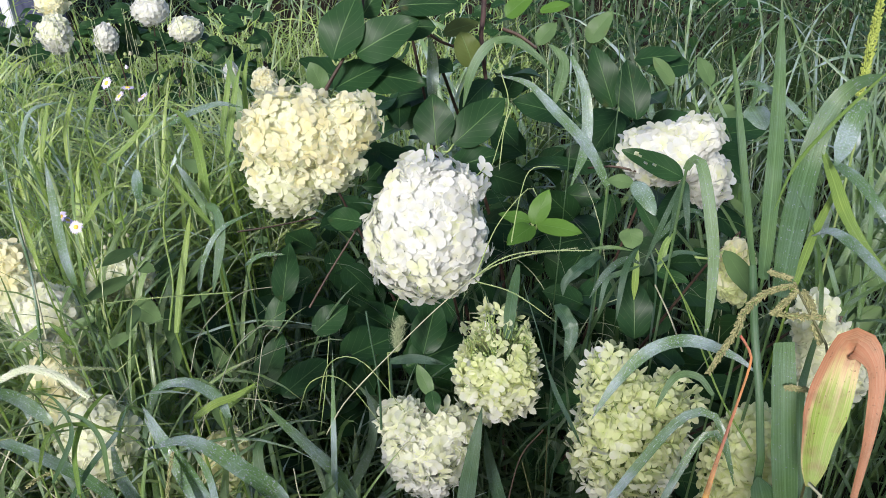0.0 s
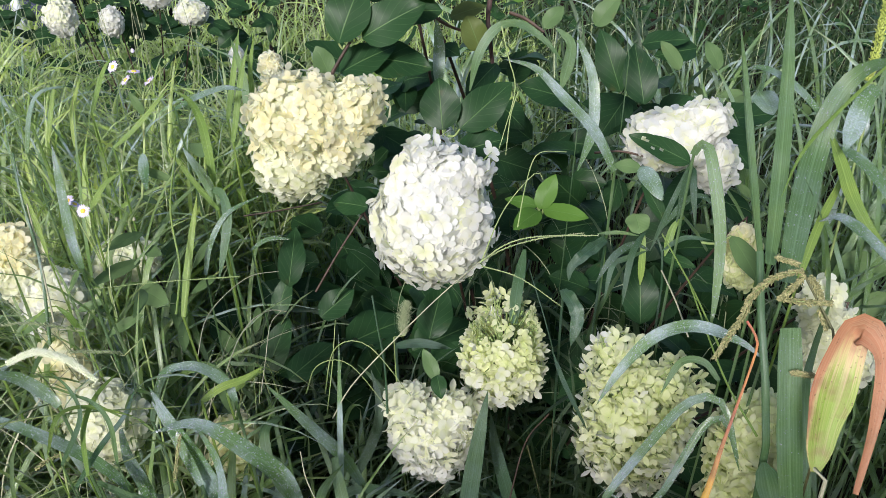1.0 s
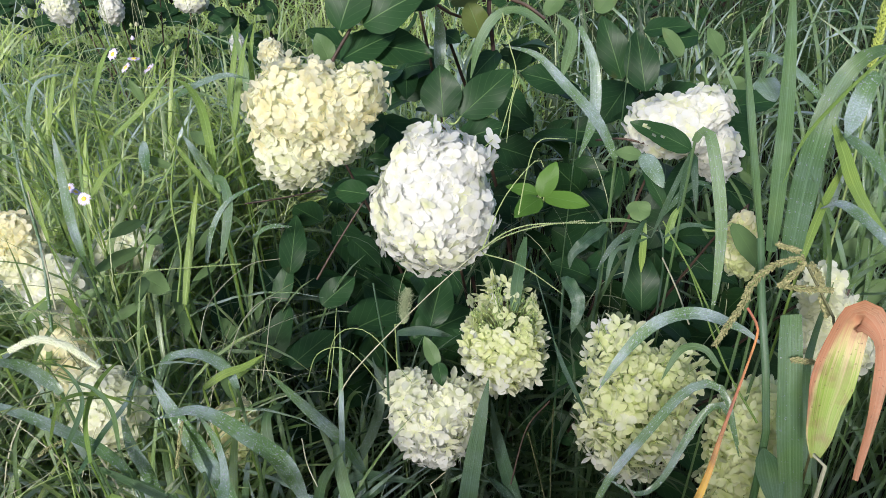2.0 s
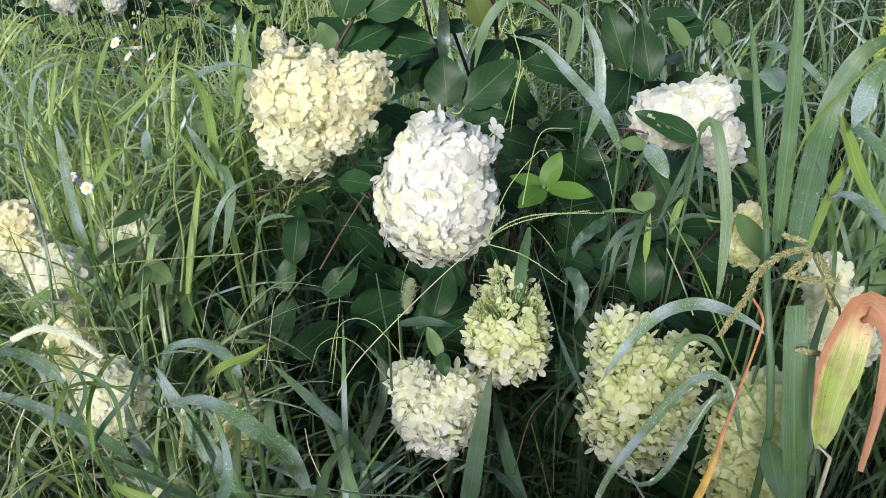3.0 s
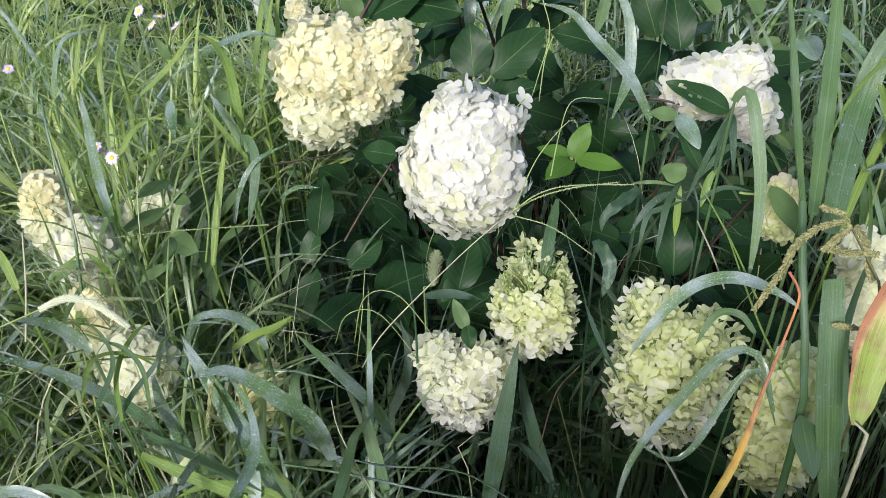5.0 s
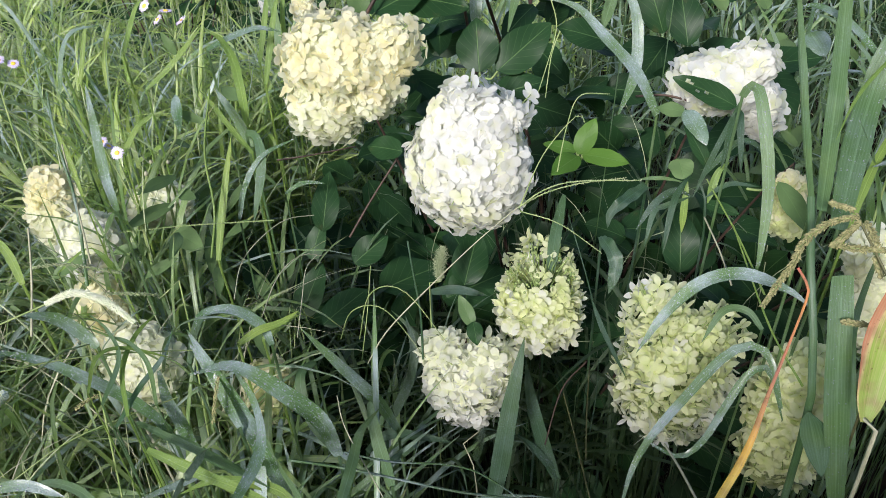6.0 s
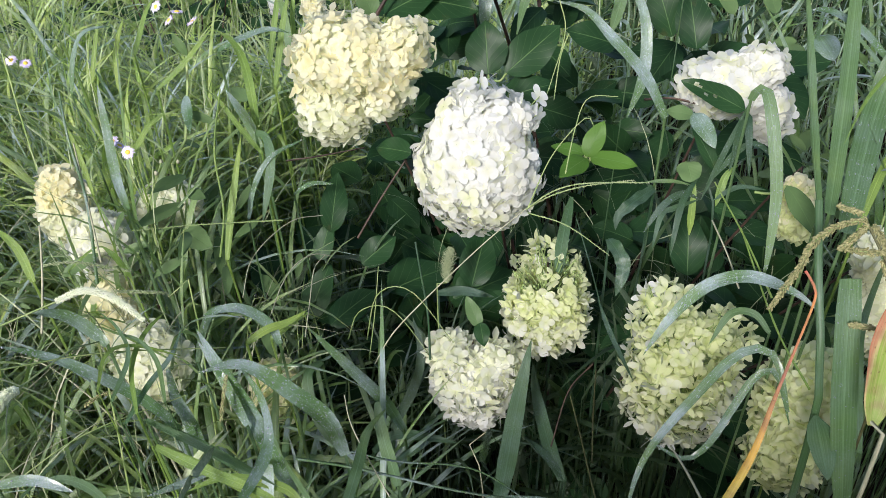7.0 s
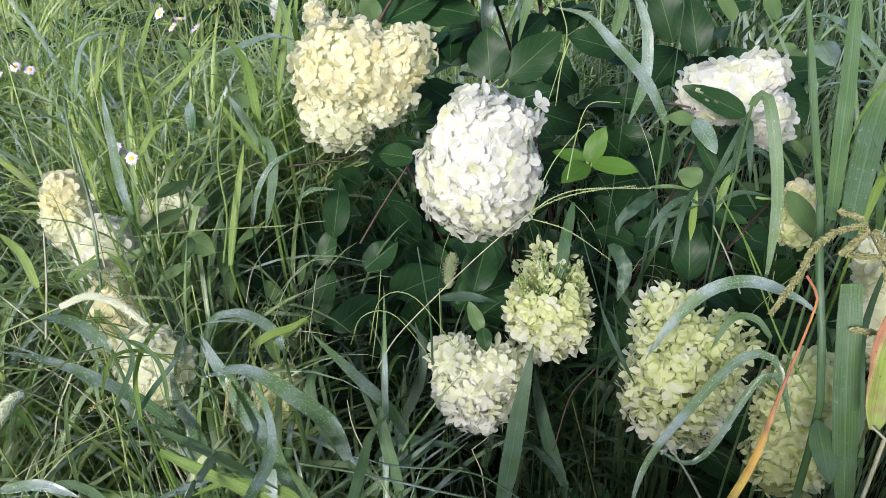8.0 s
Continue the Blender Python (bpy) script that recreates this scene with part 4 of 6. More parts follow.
def foxtail(parent, pts, radius, seed, mat=None, bristles=1100, hair=1.0):
    """Bristly cylinder of a foxtail grass: grains with fine hairs."""
    rng = np.random.default_rng(seed)
    mat = mat or FUZZ
    ob = part("seed_head", grid_mesh("seed_head", grains(pts, radius * 0.8, 620, radius * 0.36, rng, 0.9), mat), parent, "pale green bristly seed head")
    q = spline(pts, 80)
    tan = unit(np.gradient(q, axis=0))
    i = rng.integers(0, 80, bristles)
    s = i / 79
    rad = unit(np.cross(tan[i], rng.normal(size=(bristles, 3))))
    y = unit(rad * (1.0 + 0.8 * (hair > 1)) + tan[i] * rng.uniform(1.0, 2.2, (bristles, 1)))
    ln = radius * hair * rng.uniform(0.55, 1.05, (bristles, 1)) * (np.sin(np.pi * np.clip(0.1 + 0.9 * s, 0, 0.96)) ** 0.45)[:, None]
    side = unit(np.cross(y, rng.normal(size=(bristles, 3)))) * 0.00014
    p0, p1 = q[i] + rad * radius * 0.2, q[i] + rad * radius * 0.2 + y * ln
    p = np.stack([np.stack([p0 - side, p0 + side], 1), np.stack([p1 - side * 0.3, p1 + side * 0.3], 1)], 1)
    part("bristles", grid_mesh("bristles", p, mat), ob, "fine pale hairs", "stuff")
    return ob


def stalk(parent, pts, r0, r1=None, mat=None, name="stalk", n=18):
    return tube(name, pts, r0, r1 or r0 * 0.6, mat or STALK, parent, n=n, sides=5)


def clump(at, label, name="grass_clump", category="grass"):
    return thing(name, (at[0], at[1], 0.0), label, category)


# tall broad-leaved grass beside the dry leaf
tall = clump((0.322, 0.673, 0.892), "tall upright grass with broad ribbed green blades", "tall_grass")
UP = (0, -0.92, 0.3)
blade(tall, [(0.307, 0.711, 1.004), (0.311, 0.761, 1.032), (0.315, 0.812, 1.068), (0.316, 0.869, 1.125), (0.316, 0.917, 1.175)], 0.0122, HERO_GRASS, face=(0.4, -0.85, 0.3), fold=0.45)
blade(tall, [(0.315, 0.709, 1.006), (0.332, 0.762, 1.031), (0.349, 0.824, 1.082), (0.362, 0.882, 1.138), (0.371, 0.941, 1.210)], 0.0164, HERO_GRASS, face=(-0.2, -0.9, 0.3), fold=0.35)
blade(tall, [(0.336, 0.711, 0.984), (0.364, 0.779, 1.021), (0.391, 0.838, 1.052), (0.409, 0.864, 1.098), (0.431, 0.878, 1.129), (0.448, 0.855, 1.152), (0.464, 0.824, 1.157)], 0.0265, HERO_GRASS, face=(-0.25, -0.75, 0.6), dew=420, wave=0.06, fold=0.14)
blade(tall, [(0.325, 0.740, 1.063), (0.347, 0.768, 1.095), (0.380, 0.789, 1.126), (0.423, 0.805, 1.166), (0.451, 0.818, 1.186)], 0.0041, FRESH_GRASS, face=UP, root=False)
blade(tall, [(0.402, 0.800, 1.081), (0.413, 0.817, 1.095), (0.427, 0.836, 1.119), (0.442, 0.848, 1.128)], 0.0209, DEWY_GRASS, face=(-0.2, -0.8, 0.5), cut=0.85, dew=90, root=False)
blade(tall, [(0.408, 0.855, 1.078), (0.414, 0.823, 1.055), (0.418, 0.791, 1.033), (0.428, 0.755, 1.013), (0.442, 0.720, 1.003)], 0.0158, FRESH_GRASS, root=False)
blade(tall, [(0.410, 0.865, 1.051), (0.424, 0.836, 1.062), (0.438, 0.796, 1.054), (0.451, 0.746, 1.030)], 0.0148, DEWY_GRASS, dew=110, root=False)
blade(tall, [(0.390, 0.790, 1.006), (0.400, 0.766, 1.024), (0.415, 0.726, 1.021), (0.428, 0.680, 1.010)], 0.0141, DEWY_GRASS, dew=120, root=False)
blade(tall, [(0.372, 0.765, 0.954), (0.398, 0.806, 0.991), (0.423, 0.838, 1.018), (0.444, 0.867, 1.039)], 0.0103, FRESH_GRASS, face=UP)
blade(tall, [(0.343, 0.971, 1.100), (0.358, 0.951, 1.113), (0.383, 0.919, 1.107), (0.404, 0.882, 1.088), (0.412, 0.850, 1.071)], 0.0106, DEWY_GRASS, dew=60, root=False)
blade(tall, [(0.366, 0.618, 0.786), (0.384, 0.712, 0.838), (0.407, 0.764, 0.857), (0.441, 0.820, 0.893)], 0.0113, HERO_GRASS, face=UP)
blade(tall, [(0.330, 0.552, 0.783), (0.314, 0.585, 0.903), (0.310, 0.626, 0.995)], 0.0237, HERO_GRASS, face=UP, cut=0.68, dew=120, fold=0.12)
stalk(tall, [(0.307, 0.719, 1.015), (0.303, 0.658, 0.947), (0.308, 0.609, 0.850), (0.315, 0.62, 0.5), tuple(tall.location)], 0.0038, 0.0046, HERO_GRASS, "culm")
blade(tall, [(0.305, 0.601, 0.855), (0.304, 0.581, 0.850), (0.304, 0.544, 0.833)], 0.0255, HERO_GRASS, root=False)
blade(tall, [(0.306, 0.659, 0.933), (0.289, 0.673, 0.941), (0.253, 0.699, 0.940), (0.217, 0.708, 0.921), (0.184, 0.700, 0.885), (0.159, 0.685, 0.848)], 0.0150, DEWY_GRASS, dew=320, root=False, face=(-0.1, -0.4, 0.9))
blade(tall, [(0.286, 0.613, 0.846), (0.276, 0.639, 0.882), (0.263, 0.652, 0.890), (0.238, 0.651, 0.879), (0.206, 0.639, 0.840), (0.169, 0.613, 0.805), (0.152, 0.599, 0.775), (0.141, 0.575, 0.754), (0.136, 0.559, 0.740)], 0.0102, DEWY_GRASS, dew=80, root=False, face=(-0.3, -0.4, 0.8))
blade(tall, [(0.289, 0.612, 0.831), (0.277, 0.640, 0.869), (0.259, 0.642, 0.863), (0.238, 0.625, 0.837), (0.216, 0.604, 0.810), (0.195, 0.596, 0.796), (0.175, 0.612, 0.791), (0.158, 0.623, 0.798)], 0.0078, DEWY_GRASS, dew=60, root=False)
blade(tall, [(0.293, 0.719, 0.852), (0.279, 0.735, 0.864), (0.256, 0.739, 0.860), (0.234, 0.721, 0.831)], 0.0083, HERO_GRASS)
blade(tall, [(0.271, 0.859, 1.050), (0.275, 0.853, 1.064), (0.281, 0.833, 1.063), (0.290, 0.787, 0.994), (0.284, 0.749, 0.934), (0.280, 0.738, 0.901)], 0.0138, HERO_GRASS, face=UP, dew=260, fold=0.1)
for k_ in range(2):
    stalk(tall, [(0.281, 0.705, 0.910), (0.266, 0.768, 0.935), (0.242, 0.833, 0.966)] if k_ else [(0.298, 0.612, 0.877), (0.278, 0.671, 0.901), (0.258, 0.768, 0.950)], 0.0012, 0.0008, FRESH_GRASS)

# barnyard grass with hanging seed head
barn = clump((0.353, 0.597, 0.891), "grass with a drooping tan seed head", "seed_head_grass")
stalk(barn, [(0.317, 0.644, 1.043), (0.334, 0.633, 1.040), (0.335, 0.613, 1.030), (0.331, 0.587, 0.995), (0.333, 0.572, 0.916), tuple(barn.location)], 0.0012, 0.0016, DARK_STEM)
seed_spike(barn, [(0.318, 0.644, 1.044), (0.295, 0.643, 1.037), (0.276, 0.636, 1.024), (0.264, 0.622, 1.008), (0.241, 0.603, 0.981)], 0.0041, 425, 0.0035, TAN_SPIKE, 51, label="tan drooping seed spike")
seed_spike(barn, [(0.319, 0.641, 1.041), (0.308, 0.634, 1.033), (0.296, 0.628, 1.025)], 0.0041, 161, 0.0035, TAN_SPIKE, 52)
seed_spike(barn, [(0.299, 0.631, 1.022), (0.316, 0.620, 1.027), (0.333, 0.614, 1.030)], 0.0035, 161, 0.0035, TAN_SPIKE, 53)
seed_spike(barn, [(0.322, 0.640, 1.041), (0.325, 0.629, 1.037), (0.326, 0.619, 1.033)], 0.0037, 126, 0.0035, TAN_SPIKE, 54)
seed_spike(barn, [(0.299, 0.665, 1.044), (0.309, 0.660, 1.043), (0.317, 0.656, 1.042)], 0.0029, 105, 0.0035, TAN_SPIKE, 55)
seed_spike(barn, [(0.329, 0.621, 1.019), (0.331, 0.615, 1.013), (0.333, 0.610, 1.007)], 0.0029, 91, 0.0035, TAN_SPIKE, 56)
seed_spike(barn, [(0.330, 0.593, 0.968), (0.320, 0.597, 0.966), (0.310, 0.601, 0.965)], 0.0026, 91, 0.0035, TAN_SPIKE, 57)

# withered leaf, folded over
dry = clump((0.317, 0.528, 0.895), "withered orange leaf folded over a fading green blade", "dry_leaf_stalk", "dry leaf")
p_ = ribbon_points([(0.309, 0.521, 0.928), (0.317, 0.545, 0.963), (0.329, 0.567, 1.003), (0.341, 0.577, 1.033), (0.351, 0.551, 1.025), (0.343, 0.521, 0.986), (0.327, 0.489, 0.938)], 0.0359, 0.35, (-0.1, -0.95, 0.25), 44, 1.0, 0.0, 0.14, ((0, 0.2), (0.06, 0.55), (0.22, 1), (0.42, 0.85), (0.5, 0.8), (0.58, 0.4), (0.7, 0.31), (0.85, 0.22), (1, 0.12)))
part("blade", grid_mesh("blade", p_[None], DRY_LEAF), dry, "dry orange blade turning green at its base")
stalk(dry, [(0.309, 0.523, 0.930), (0.313, 0.508, 0.876), tuple(dry.location)], 0.0018, 0.0025, STRAW)
red = clump((0.243, 0.560, 0.836), "reddish withered grass stem with an orange knee", "red_stem", "stem")
p_ = ribbon_points([(0.196, 0.503, 0.815), (0.209, 0.516, 0.841), (0.222, 0.528, 0.862), (0.234, 0.542, 0.886), (0.246, 0.561, 0.916), (0.271, 0.595, 0.986), (0.273, 0.604, 1.001), (0.267, 0.616, 1.010)], 0.0088, 0.5, (0, -0.9, 0.4), 36, 0.75, 0.0, 0.0, ((0, 1), (0.2, 0.85), (0.42, 0.36), (0.6, 0.24), (1, 0.3)))
part("blade", grid_mesh("blade", p_[None], RED_STEM), red)
stalk(red, [(0.197, 0.505, 0.816), tuple(red.location)], 0.0014, 0.0018, STRAW, n=6)

# yellow-green flower spike
gold = clump((0.517, 0.997, 1.056), "upright knobbly yellow-green seed spike", "seed_spike_weed", "weed")
for k_, off_ in enumerate((0.0, 0.004, -0.004)):
    seed_spike(gold, [(0.498, 0.981, 1.083), (0.506, 1.000, 1.146), (0.510, 1.012, 1.194)], 0.008 + off_ * 0.8, 200, 0.0042, GOLD_SPIKE, 60 + k_)
stalk(gold, [(0.498, 0.980, 1.081), (0.504, 0.976, 1.021), tuple(gold.location)], 0.0016, 0.0022)

# blades round the top of the bush
top = clump((0.157, 1.120, 0.960), "arching wet grass blades between the hydrangea leaves")
blade(top, [(0.211, 0.981, 0.968), (0.184, 0.988, 1.018), (0.144, 1.000, 1.060), (0.110, 1.016, 1.091), (0.072, 1.022, 1.101)], 0.0156, DEWY_GRASS, dew=200)
blade(top, [(0.167, 0.996, 0.961), (0.184, 1.008, 1.014), (0.183, 1.032, 1.072), (0.165, 1.050, 1.115)], 0.0146, DEWY_GRASS, face=UP, dew=140, cut=0.9, root=False)
blade(top, [(0.030, 1.083, 1.036), (0.042, 1.090, 1.083), (0.065, 1.100, 1.114), (0.095, 1.091, 1.122), (0.128, 1.072, 1.104), (0.149, 1.061, 1.081)], 0.0143, HERO_GRASS, root=False)
blade(top, [(0.150, 1.086, 1.033), (0.162, 1.095, 1.088), (0.152, 1.101, 1.105), (0.140, 1.105, 1.113)], 0.0152, HERO_GRASS, face=UP, root=False)
blade(top, [(-0.014, 1.148, 1.010), (-0.012, 1.169, 1.069), (-0.016, 1.181, 1.105)], 0.0178, DEWY_GRASS, face=UP, dew=60, root=False)
blade(top, [(0.178, 0.878, 0.939), (0.204, 0.875, 0.942), (0.226, 0.869, 0.941)], 0.0054, HERO_GRASS, root=False)
stalk(top, [(0.166, 1.094, 1.193), (0.168, 1.077, 1.134), (0.174, 1.062, 1.034), (0.14, 1.12, 0.0)], 0.0008, 0.001, HERO_GRASS)
stalk(top, [(0.227, 1.134, 1.182), (0.230, 1.116, 1.121), (0.238, 1.099, 1.018), (0.22, 1.15, 0.0)], 0.0008, 0.001, HERO_GRASS)
stalk(bush, [(0.062, 1.246, 1.149), (0.060, 1.236, 1.112), (0.057, 1.228, 1.085), (0.064, 1.227, 1.022)], 0.004, 0.003, DARK_TWIG, "twig")
stalk(bush, [(0.086, 1.182, 1.110), (0.107, 1.169, 1.105), (0.131, 1.152, 1.092)], 0.0028, 0.0022, BARK, "twig")
stalk(bush, [(-0.016, 1.181, 1.105), (0.004, 1.178, 1.093), (0.039, 1.194, 1.076)], 0.0024, 0.002, BARK, "twig")
stalk(bush, [(-0.178, 0.949, 0.807), (-0.149, 0.972, 0.850), (-0.112, 0.997, 0.901)], 0.0016, 0.0013, BARK, "twig")
stalk(bush, [(-0.285, 1.036, 0.875), (-0.238, 1.041, 0.880), (-0.174, 1.040, 0.894)], 0.0014, 0.0011, BARK, "twig")
stalk(bush, [(0.197, 1.057, 0.957), (0.232, 1.043, 0.965), (0.275, 1.031, 0.958)], 0.0018, 0.0014, BARK, "twig")
leaf(bush, (0.090, 1.186, 1.126), (0.128, 1.192, 1.156), 0.0291, mat=LEAF_FRESH, name="young_leaf")
leaf(bush, (0.136, 1.185, 1.133), (0.179, 1.183, 1.142), 0.0178, mat=LEAF_FRESH, name="young_leaf")
leaf(bush, (0.131, 1.154, 1.097), (0.158, 1.169, 1.122), 0.0243, mat=LEAF_WEED)
leaf(bush, (0.209, 1.213, 1.080), (0.242, 1.220, 1.122), 0.0307, mat=LEAF_WEED)
leaf(bush, (0.338, 1.217, 1.013), (0.309, 1.237, 1.049), 0.0243, mat=LEAF_WEED)
leaf(bush, (0.377, 1.159, 1.034), (0.357, 1.177, 1.069), 0.0243, mat=LEAF_WEED)
leaf(bush, (0.396, 1.044, 1.046), (0.407, 1.011, 1.029), 0.0326, mat=DEWY_GRASS)

# weed beside the right of the bush
weed = clump((0.265, 0.926, 0.893), "leafy weed with pale curled leaves and wet blades", "leafy_weed", "weed")
leaf(weed, (0.221, 0.883, 0.963), (0.225, 0.862, 0.949), 0.0283, mat=LEAF_WEED, blunt=0.25)
leaf(weed, (0.231, 0.924, 1.000), (0.199, 0.932, 1.002), 0.0189, mat=LEAF_WEED)
leaf(weed, (0.231, 0.926, 1.002), (0.251, 0.885, 0.979), 0.0229, mat=DEWY_GRASS)
blade(weed, [(0.244, 0.883, 0.912), (0.262, 0.895, 0.959), (0.288, 0.904, 1.035)], 0.0067, SHADE_TINTED_BLADE, root=False)
blade(weed, [(0.271, 0.886, 0.949), (0.280, 0.895, 1.011), (0.281, 0.881, 1.008), (0.281, 0.844, 0.965)], 0.0101, SHADE_TINTED_BLADE, root=False)
blade(weed, [(0.244, 0.883, 0.912), (0.222, 0.882, 0.921), (0.197, 0.868, 0.911), (0.177, 0.854, 0.884)], 0.0088, SHADE_TINTED_BLADE, dew=60, root=False)
blade(weed, [(0.241, 0.883, 0.912), (0.211, 0.874, 0.905), (0.197, 0.863, 0.903), (0.187, 0.842, 0.870)], 0.0074, SHADE_TINTED_BLADE, root=False)
blade(weed, [(0.242, 0.897, 0.935), (0.228, 0.882, 0.924), (0.217, 0.863, 0.909), (0.207, 0.834, 0.865)], 0.0081, SHADE_TINTED_BLADE, root=False)
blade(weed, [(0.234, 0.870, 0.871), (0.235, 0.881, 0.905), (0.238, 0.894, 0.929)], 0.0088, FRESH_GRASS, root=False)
blade(weed, [(0.257, 0.880, 0.913), (0.280, 0.875, 0.934), (0.308, 0.858, 0.941)], 0.0067, SHADE_TINTED_BLADE, root=False)
blade(weed, [(0.258, 0.894, 0.936), (0.280, 0.896, 0.970), (0.297, 0.886, 0.983), (0.317, 0.861, 0.971)], 0.0081, SHADE_TINTED_BLADE, dew=50, root=False)
blade(weed, [(0.260, 0.876, 0.908), (0.270, 0.892, 0.938), (0.283, 0.896, 0.951)], 0.0094, FRESH_GRASS, root=False)
leaf(weed, (0.265, 0.914, 0.933), (0.238, 0.955, 0.973), 0.0175, mat=LEAF)
leaf(weed, (0.325, 0.850, 0.952), (0.351, 0.803, 0.915), 0.026, mat=LEAF_WEED, node_at=(0.300, 0.872, 0.930), face=(0.1, -0.6, 0.8))
leaf(weed, (0.264, 0.901, 0.892), (0.300, 0.877, 0.891), 0.0162, mat=LEAF)
stalk(weed, [(0.253, 0.900, 0.925), (0.256, 0.890, 0.891), (0.262, 0.878, 0.840), tuple(weed.location)], 0.0014, 0.0018, SHADE_TINTED_BLADE)
curl = clump((0.167, 0.917, 0.813), "narrow wavy weed leaf in the shade", "wavy_leaf", "leaf")
blade(curl, [(0.145, 0.895, 0.847), (0.154, 0.877, 0.842), (0.161, 0.864, 0.826), (0.152, 0.844, 0.798)], 0.0184, SHADE_TINTED_BLADE, wave=0.35)
blade(curl, [(0.199, 0.932, 0.898), (0.168, 0.907, 0.889), (0.154, 0.901, 0.876), (0.151, 0.892, 0.862)], 0.0156, SHADE_TINTED_BLADE, wave=0.3)

# blades round the low flower heads
low = clump((0.055, 0.805, 0.602), "broad blades among the low flower heads, shade in their dark green")
blade(low, [(0.080, 0.826, 0.847), (0.084, 0.841, 0.885), (0.092, 0.851, 0.935)], 0.0145, SHADE_TINTED_BLADE, face=UP, cut=0.93)
blade(low, [(0.012, 0.674, 0.604), (0.023, 0.700, 0.664), (0.034, 0.728, 0.729), (0.049, 0.765, 0.797)], 0.0222, SHADE_TINTED_BLADE, face=UP, fold=0.12)
blade(low, [(0.094, 0.746, 0.575), (0.075, 0.771, 0.621), (0.060, 0.798, 0.673), (0.054, 0.820, 0.710)], 0.0178, SHADE_TINTED_BLADE, face=UP)
blade(low, [(0.098, 0.746, 0.575), (0.068, 0.760, 0.611), (0.043, 0.769, 0.631)], 0.0104, SHADE_TINTED_BLADE)
blade(low, [(-0.123, 0.773, 0.632), (-0.094, 0.802, 0.684), (-0.087, 0.825, 0.721), (-0.098, 0.852, 0.754)], 0.0131, SHADE_TINTED_BLADE, face=UP)
blade(low, [(-0.066, 0.870, 0.778), (-0.033, 0.866, 0.785), (0.006, 0.855, 0.785)], 0.0127, SHADE_TINTED_BLADE)
blade(low, [(-0.146, 0.749, 0.615), (-0.119, 0.768, 0.627), (-0.074, 0.756, 0.637), (-0.038, 0.753, 0.631)], 0.0131, SHADE_TINTED_BLADE)
stalk(low, [(0.075, 0.719, 0.669), (0.093, 0.744, 0.735), (0.118, 0.743, 0.781)], 0.001, 0.0008, BARK)
stalk(low, [(-0.131, 0.746, 0.771), (-0.106, 0.760, 0.811), (-0.049, 0.787, 0.864), (-0.001, 0.808, 0.905), (0.040, 0.819, 0.939)], 0.0009, 0.0006, STRAW)
stalk(low, [(-0.141, 0.761, 0.761), (-0.133, 0.784, 0.814), (-0.130, 0.820, 0.857)], 0.0007, 0.0005, STALK)
stalk(low, [(0.099, 0.857, 0.904), (0.113, 0.804, 0.875), (0.121, 0.758, 0.859)], 0.0007, 0.0008, SHADE_TINTED_BLADE)
blade(low, [(0.119, 0.760, 0.861), (0.129, 0.728, 0.845), (0.140, 0.698, 0.834), (0.150, 0.670, 0.826)], 0.0056, SHADE_TINTED_BLADE, root=False)
stalk(low, [(0.095, 0.742, 0.732), (0.104, 0.693, 0.720), (0.110, 0.650, 0.714), (0.117, 0.603, 0.708)], 0.0008, 0.0009, DARK_STEM)
stalk(low, [(0.127, 0.775, 0.742), (0.120, 0.715, 0.724), (0.115, 0.659, 0.713)], 0.0007, 0.0008, DARK_STEM)
stalk(low, [(0.138, 0.781, 0.750), (0.132, 0.736, 0.739), (0.121, 0.688, 0.726)], 0.0006, 0.0007, SHADE_TINTED_BLADE)
stalk(low, [(0.252, 0.851, 0.905), (0.262, 0.806, 0.890), (0.267, 0.762, 0.877)], 0.0011, 0.0011, STRAW)
stalk(low, [(0.177, 0.594, 0.816), (0.185, 0.559, 0.822), (0.192, 0.521, 0.827)], 0.0011, 0.0013, STRAW)
stalk(low, [(-0.089, 0.854, 0.868), (-0.080, 0.818, 0.845), (-0.070, 0.777, 0.820), (-0.065, 0.731, 0.793)], 0.0013, 0.0015, SHADE_TINTED_BLADE)
stalk(low, [(-0.178, 0.767, 0.910), (-0.186, 0.746, 0.907), (-0.187, 0.713, 0.887), (-0.187, 0.679, 0.870)], 0.0005, 0.0006, STRAW)
stalk(low, [(-0.172, 0.768, 0.909), (-0.186, 0.754, 0.921), (-0.200, 0.733, 0.924), (-0.210, 0.706, 0.918), (-0.216, 0.673, 0.905)], 0.0005, 0.0006, STRAW)
stalk(low, [(-0.187, 0.816, 0.930), (-0.213, 0.793, 0.939), (-0.235, 0.762, 0.935), (-0.248, 0.728, 0.927), (-0.249, 0.692, 0.910)], 0.0005, 0.0006, STRAW)
finger = clump((0.041, 0.884, 0.838), "crabgrass with long pale finger-like seed spikes", "crabgrass")
stalk(finger, [(0.040, 0.819, 0.939), (0.056, 0.858, 0.885), (0.064, 0.886, 0.78), (0.060, 0.89, 0.4), tuple(finger.location)], 0.0008, 0.0011, SHADE_TINTED_BLADE)
seed_spike(finger, [(0.040, 0.819, 0.938), (0.067, 0.820, 0.960), (0.100, 0.815, 0.974), (0.165, 0.801, 0.984)], 0.0009, 120, 0.0019, SPIKE, 71)
seed_spike(finger, [(0.040, 0.819, 0.938), (0.067, 0.827, 0.951), (0.104, 0.822, 0.967), (0.151, 0.812, 0.980)], 0.0007, 110, 0.0019, SPIKE, 72)
